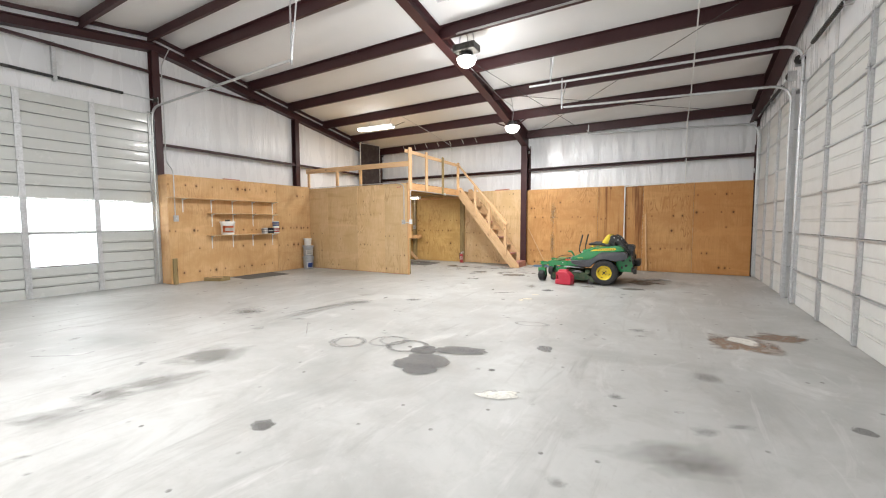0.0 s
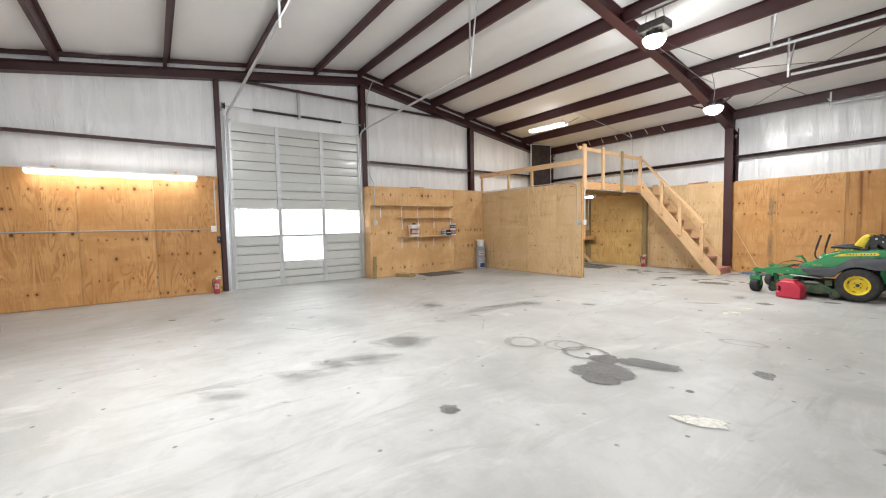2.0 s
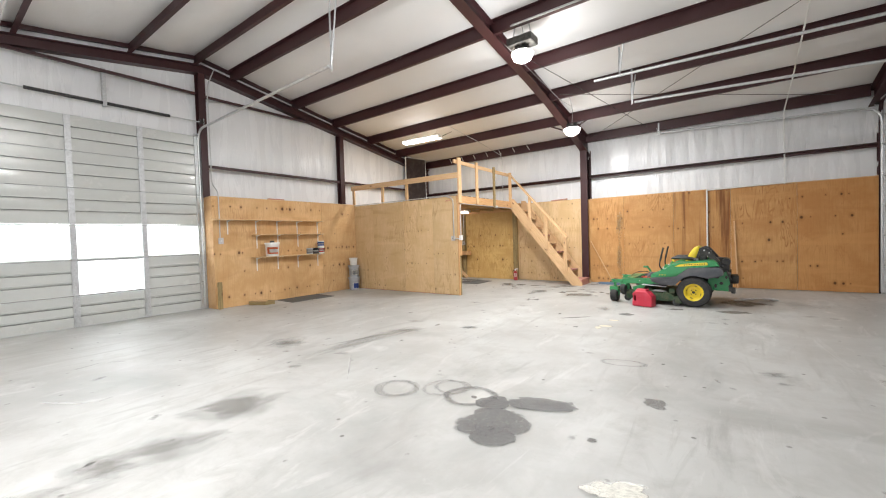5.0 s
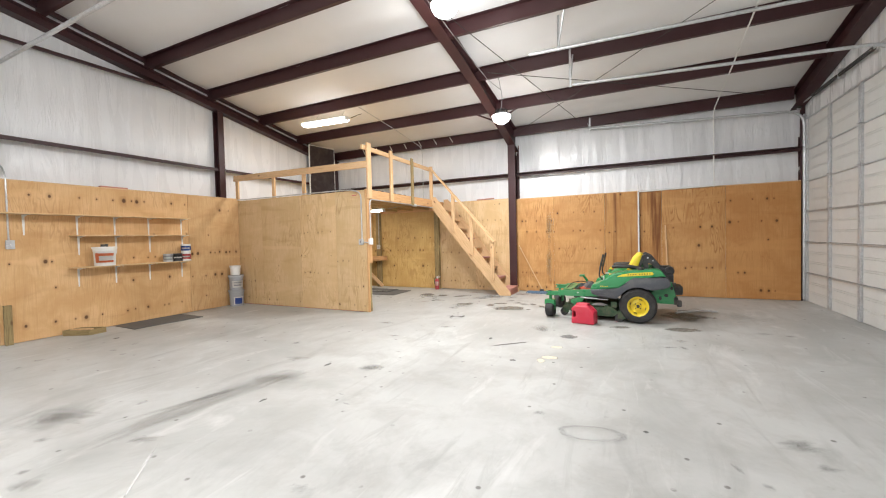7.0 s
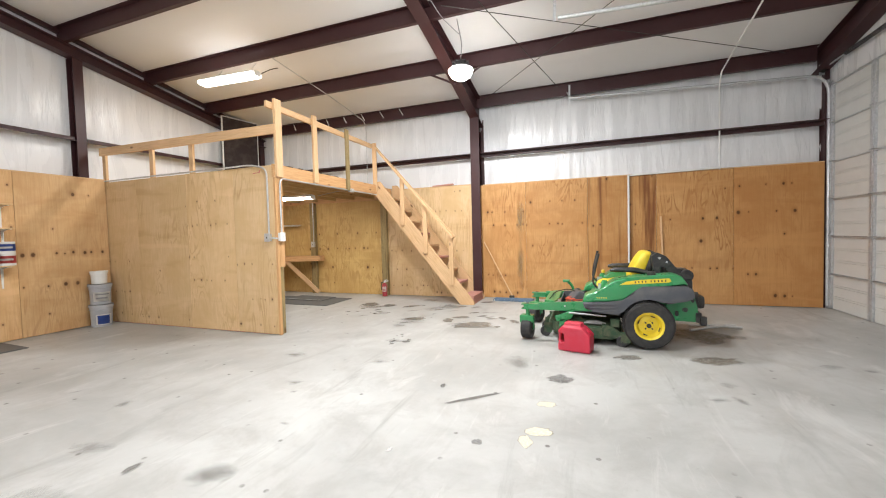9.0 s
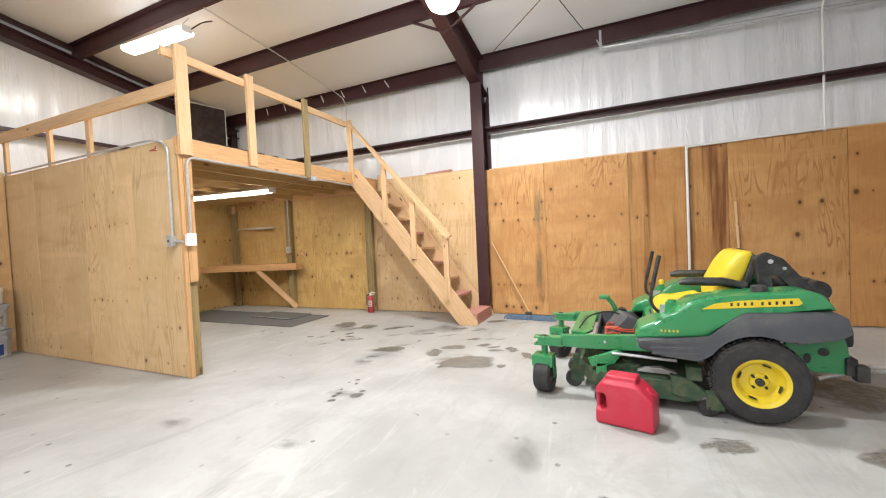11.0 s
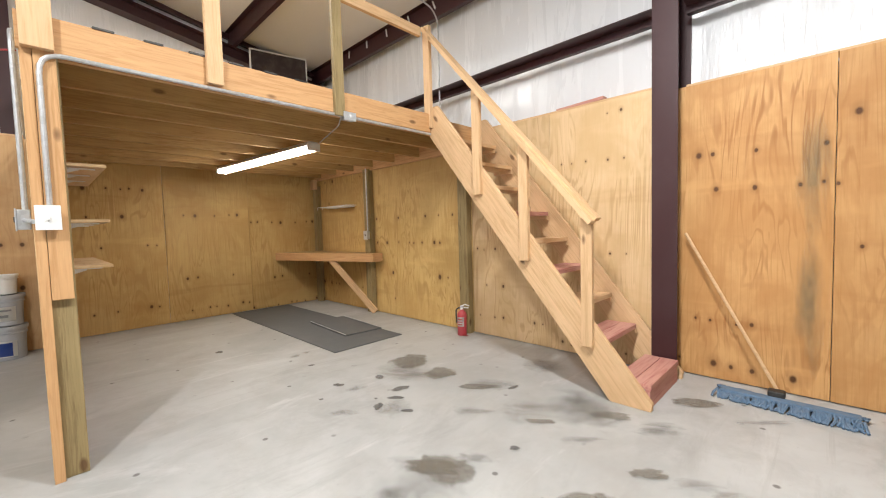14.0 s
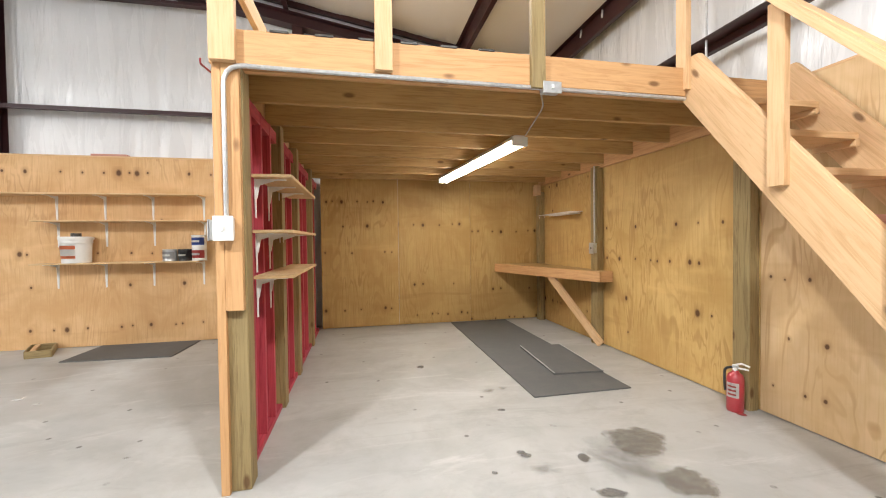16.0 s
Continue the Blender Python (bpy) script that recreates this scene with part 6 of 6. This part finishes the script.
# ---- stains on the slab ----
STAIN = {
    "m": stained("mottled_grime", (0.27, 0.255, 0.235), 0.36, 0.6, 1.1),
    "o": stained("faint_oil_spot", (0.22, 0.21, 0.20), 0.45, 0.15, 0.5),
    "g": stained("oil_stain", (0.19, 0.185, 0.18), 0.6, 0.16, 0.6),
    "G": stained("dark_oil_spill", (0.15, 0.147, 0.145), 0.78, 0.08, 0.4),
    "q": stained("broad_can_ring", (0.18, 0.175, 0.17), 0.6, 0.1, 0.12, True),
    "P": stained("cream_patch", (0.78, 0.76, 0.69), 0.85, 0.14, 0.6),
    "d": stained("grey_scuff", (0.22, 0.21, 0.195), 0.42, 0.65, 0.7),
    "B": stained("brown_damp_stain", (0.20, 0.175, 0.14), 0.62, 0.2, 0.65),
    "b": stained("rust_stain", (0.29, 0.18, 0.115), 0.65, 0.25, 0.75),
    "k": stained("dark_drip", (0.14, 0.13, 0.12), 0.72, 0.2, 0.45),
    "w": stained("pale_patch", (0.82, 0.80, 0.75), 0.85, 0.2, 0.55),
    "y": stained("dried_paint", (0.80, 0.74, 0.58), 0.95, 0.12, 0.45),
    "r": stained("can_ring", (0.24, 0.23, 0.22), 0.28, 0.1, 0.12, True),
    "R": stained("red_drip", (0.35, 0.04, 0.04), 0.85, 0.2, 0.25),
    "W": stained("chalk_mark", (0.78, 0.77, 0.75), 0.6, 0.4, 0.5),
}
NAMES = {"G": "dark lobed oil spill", "q": "broad dark ring left by a can", "P": "patch of cream filler", "m": "patchy grey-brown grime", "g": "dark grey oil stain", "o": "faint grey oil spot", "d": "soft grey scuff", "B": "brownish damp stain", "b": "rusty brown stain", "k": "small dark drip", "w": "pale patch of filler", "y": "spill of dried cream paint", "r": "faint ring left by a can", "R": "small red paint drip", "W": "faint chalk line"}
DISC = bpy.data.meshes.new("stain_disc")
_d = bmesh.new()
bmesh.ops.create_circle(_d, cap_ends=True, segments=24, radius=1.15)
_d.to_mesh(DISC)
_d.free()
DISCS = {}
stain_count = [0]


def stain(x, y, w, d, turn, kind, grow=1.3):
    """A flat stain w by d metres in half-sizes, lying on the slab."""
    if kind not in DISCS:
        DISCS[kind] = DISC.copy()
        DISCS[kind].materials.append(STAIN[kind])
    stain_count[0] += 1
    ob = new("stain", DISCS[kind])
    ob.matrix_basis = Matrix.Translation((x, y, 0.0012 + 0.00008 * (stain_count[0] % 120))) @ Matrix.Rotation(radians(turn), 4, "Z") @ Matrix.Diagonal((w * grow, d * grow, 1, 1))
    ob.parent = floor
    ob["label"] = NAMES[kind]
    return ob


stain(-2.15, 2.37, 0.10, 0.09, 30, 'g')
stain(1.07, 6.45, 0.40, 0.44, 30, 'b')
stain(1.52, 6.92, 0.35, 0.31, 30, 'b')
stain(1.13, 6.54, 0.17, 0.22, 30, 'w')
stain(-0.87, 5.08, 0.09, 0.12, 30, 'g')
stain(1.55, 4.37, 0.07, 0.08, 30, 'g')
stain(-3.96, 3.07, 0.37, 0.39, 30, 'd')
stain(-3.74, 2.04, 0.29, 0.18, 30, 'd')
stain(-5.74, 4.62, 0.28, 0.38, 30, 'd')
stain(0.68, 5.00, 0.13, 0.16, 30, 'd')
stain(0.60, 3.84, 0.12, 0.09, 30, 'd')
stain(0.50, 3.33, 0.30, 0.16, 30, 'd')
stain(-0.01, 4.12, 0.09, 0.07, 30, 'd')
stain(0.81, 4.03, 0.12, 0.06, 30, 'd')
stain(-0.16, 2.79, 0.06, 0.05, 30, 'd')
stain(-6.13, 2.56, 0.06, 0.10, 30, 'd')
stain(-1.92, 8.99, 0.14, 0.12, 16, 'g')
stain(-1.99, 7.87, 0.12, 0.08, 17, 'y')
stain(-2.06, 7.71, 0.05, 0.09, 18, 'y')
stain(-1.98, 8.36, 0.09, 0.06, 17, 'y')
stain(-3.85, 6.75, 0.20, 0.11, 18, 'd')
stain(-4.97, 6.71, 0.17, 0.10, 18, 'd')
stain(-5.56, 7.27, 0.08, 0.08, 17, 'd')
stain(-2.38, 7.60, 0.04, 0.04, 17, 'g')
stain(-0.24, 11.13, 0.43, 0.46, 15, 'B')
stain(-0.33, 10.01, 0.26, 0.17, 16, 'B')
stain(0.71, 11.23, 0.47, 0.67, 15, 'd')
stain(0.65, 10.07, 0.11, 0.09, 16, 'd')
stain(0.93, 10.02, 0.10, 0.06, 16, 'd')
stain(-0.46, 9.23, 0.07, 0.09, 17, 'd')
stain(-0.62, 8.85, 0.11, 0.05, 17, 'd')
stain(-0.46, 8.87, 0.05, 0.10, 17, 'd')
stain(-2.40, 9.33, 0.14, 0.27, 16, 'd')
stain(-3.92, 8.96, 0.13, 0.08, 16, 'd')
stain(-5.08, 8.90, 0.15, 0.10, 16, 'd')
stain(-4.41, 8.14, 0.09, 0.08, 16, 'd')
stain(-4.15, 9.81, 0.17, 0.09, 15, 'd')
stain(-4.49, 10.97, 0.29, 0.22, 14, 'd')
stain(-3.51, 11.00, 0.27, 0.23, 14, 'd')
stain(-1.23, 9.86, 0.18, 0.09, 16, 'B')
stain(-4.58, 6.08, 0.32, 0.24, 22, 'd')
stain(-5.23, 4.33, 0.07, 0.05, 23, 'd')
stain(-4.55, 4.02, 0.09, 0.11, 23, 'd')
stain(-2.87, 4.69, 0.10, 0.06, 23, 'd')
stain(-2.6, 8.3, 0.34, 0.03, 42, 'k')
stain(-4.85, 5.3, 0.6, 0.07, 75, 'd')
stain(-1.78, 6.28, 0.06, 0.04, 22, 'd')
stain(-0.01, 6.44, 0.15, 0.09, 23, 'd')
stain(0.04, 6.17, 0.08, 0.05, 23, 'd')
stain(-0.46, 5.95, 0.02, 0.06, 24, 'd')
stain(-0.34, 5.80, 0.03, 0.04, 23, 'd')
stain(-3.82, 6.70, 0.13, 0.08, 22, 'd')
stain(-5.57, 4.62, 0.32, 0.16, 23, 'd')
stain(-4.49, 4.66, 0.14, 0.07, 23, 'd')
stain(-4.48, 11.20, 0.20, 0.16, 28, 'B')
stain(-3.88, 11.18, 0.12, 0.16, 28, 'B')
stain(-3.39, 10.97, 0.34, 0.22, 29, 'B')
stain(-3.75, 11.46, 0.17, 0.10, 28, 'B')
stain(-3.41, 11.64, 0.10, 0.07, 28, 'B')
stain(-2.98, 10.93, 0.06, 0.06, 29, 'B')
stain(-3.02, 11.56, 0.09, 0.11, 28, 'B')
stain(-2.79, 11.34, 0.09, 0.16, 28, 'B')
stain(-3.21, 11.46, 0.11, 0.06, 28, 'B')
stain(-4.51, 10.65, 0.14, 0.15, 28, 'd')
stain(-3.99, 9.81, 0.07, 0.06, 29, 'k')
stain(-4.17, 9.74, 0.03, 0.03, 30, 'k')
stain(-4.21, 9.89, 0.02, 0.02, 30, 'k')
stain(-4.13, 9.65, 0.04, 0.03, 30, 'k')
stain(-4.17, 9.80, 0.03, 0.03, 29, 'k')
stain(-3.99, 9.91, 0.03, 0.03, 29, 'k')
stain(-4.16, 10.05, 0.02, 0.03, 30, 'k')
stain(-4.21, 10.14, 0.03, 0.02, 29, 'k')
stain(-5.85, 12.03, 0.30, 0.27, 25, 'd')
stain(-4.99, 12.31, 0.21, 0.15, 26, 'd')
stain(-4.22, 12.43, 0.25, 0.30, 26, 'd')
stain(-5.29, 11.46, 0.13, 0.16, 27, 'd')
stain(-6.00, 12.23, 0.23, 0.21, 77, 'B')
stain(-5.54, 12.22, 0.16, 0.15, 77, 'B')
stain(-5.53, 11.74, 0.09, 0.05, 77, 'k')
stain(-5.85, 11.18, 0.02, 0.02, 77, 'k')
stain(-6.03, 11.42, 0.03, 0.03, 77, 'k')
stain(-5.99, 11.44, 0.04, 0.03, 77, 'k')
stain(-7.91, 11.04, 0.05, 0.06, 76, 'k')
stain(-6.67, 11.52, 0.04, 0.03, 77, 'k')
stain(-5.88, 11.78, 0.04, 0.06, 77, 'k')
stain(-6.17, 13.31, 0.04, 0.05, 77, 'R')
stain(-5.82, 11.48, 0.10, 0.07, 77, 'd')
stain(-6.94, 1.32, 0.13, 0.17, 46, 'd')
stain(-2.13, 2.38, 0.07, 0.06, 48, 'g')
stain(-3.89, 3.06, 0.27, 0.26, 47, 'd')
stain(-3.68, 2.44, 0.36, 0.25, 47, 'd')
stain(-3.64, 1.63, 0.32, 0.17, 48, 'd')
stain(-3.58, 0.96, 0.28, 0.14, 48, 'd')
# the oil spill with its can rings, the cream patch and the chalk strokes
for x, y, w, d, turn, kind in ((-1.87, 4.03, 0.31, 0.26, 40, 'G'), (-1.77, 3.83, 0.19, 0.15, 0, 'G'), (-1.70, 4.53, 0.32, 0.14, 22, 'G'), (-2.05, 4.35, 0.18, 0.15, 30, 'G'), (-1.58, 4.58, 0.13, 0.08, 10, 'G'),
                               (-2.30, 4.38, 0.23, 0.20, 40, 'q'), (-2.62, 4.42, 0.21, 0.19, 50, 'r'), (-2.56, 4.47, 0.17, 0.16, 0, 'r'), (-3.03, 4.14, 0.20, 0.19, 0, 'r'), (-3.00, 4.17, 0.18, 0.20, 60, 'r'),
                               (-1.34, 6.07, 0.22, 0.11, 12, 'r'), (-0.86, 3.68, 0.17, 0.11, 30, 'P'), (-0.98, 3.60, 0.07, 0.05, 0, 'P'),
                               (-6.84, 2.60, 0.17, 0.025, 105, 'W'), (-6.76, 2.86, 0.15, 0.02, 40, 'W'), (-5.47, 2.16, 0.30, 0.025, 33, 'W'), (-5.25, 2.42, 0.09, 0.02, 110, 'W'), (-3.97, 4.36, 0.46, 0.012, 137, 'W')):
    stain(x, y, w, d, turn, kind)
# scattered wear in the middle of the slab
rng = random.Random(11)
for k in range(60):
    x, y = rng.uniform(-9.5, 1.8), rng.uniform(-1.5, 13)
    stain(x, y, rng.uniform(0.02, 0.07), rng.uniform(0.015, 0.05), rng.uniform(0, 180), rng.choice("dkdW"))

for x, y, w, d, kind in ((-5.65, 12.04, 0.34, 0.08, 'd'), (-5.05, 12.21, 0.22, 0.07, 'B'), (-4.3, 12.3, 0.42, 0.3, 'm'),
                         (-4.55, 12.16, 0.2, 0.1, 'd'), (-3.73, 12.38, 0.14, 0.07, 'd'), (-3.64, 13.0, 0.18, 0.09, 'B'), (-3.62, 11.89, 0.12, 0.05, 'B'),
                         (-3.42, 11.94, 0.16, 0.06, 'd'), (-3.28, 11.96, 0.1, 0.04, 'd'), (-4.3, 11.62, 0.04, 0.03, 'k'), (-5.42, 11.6, 0.08, 0.04, 'k'), (-5.18, 11.51, 0.06, 0.03, 'k'),
                         (-4.89, 12.96, 0.22, 0.2, 'd'), (-4.04, 11.98, 0.14, 0.04, 'd'), (-3.25, 12.96, 0.2, 0.04, 'd')):
    stain(x, y, w, d, 40, kind)

for x, y, w, d, turn in ((-4.72, 5.3, 1.0, 0.2, 86), (-4.05, 3.0, 0.45, 0.2, 70),
                         (-3.66, 2.3, 0.45, 0.17, 70), (-3.8, 1.0, 0.45, 0.12, 85), (0.4, 3.4, 0.5, 0.2, 25)):
    stain(x, y, w, d, turn, 'm')

# damp patches on the way to the stair
for x, y, w, d, turn, kind in ((-4.55, 11.14, 0.21, 0.08, 36, 'B'), (-4.40, 11.38, 0.12, 0.06, 36, 'd'), (-4.31, 12.47, 0.15, 0.07, 36, 'd'), (-4.02, 12.40, 0.16, 0.07, 36, 'B'), (-3.71, 12.48, 0.13, 0.08, 36, 'd'),
                               (-4.54, 10.85, 0.11, 0.07, 37, 'd'), (-4.82, 11.82, 0.17, 0.07, 36, 'd'), (-4.36, 12.01, 0.11, 0.04, 36, 'B'), (-3.25, 11.58, 0.11, 0.04, 37, 'B'), (-5.51, 11.18, 0.12, 0.06, 36, 'd')):
    stain(x, y, w, d, turn, kind)

# a weathered grey band along one edge of the plywood
for z, h in ((0.75, 0.75), (1.65, 0.7)):
    band = new("weathered_band", DISC.copy())
    band.data.materials.append(stained("weathered_band", (0.22, 0.20, 0.12), 0.5, 0.6, 0.6))
    band.matrix_basis = Matrix.Translation((-3.05, 13.634, z)) @ Matrix.Rotation(radians(90), 4, "X") @ Matrix.Diagonal((0.12, h, 1, 1))
    band.parent = wall_north
    band["label"] = "grey-green weathered band on the plywood"
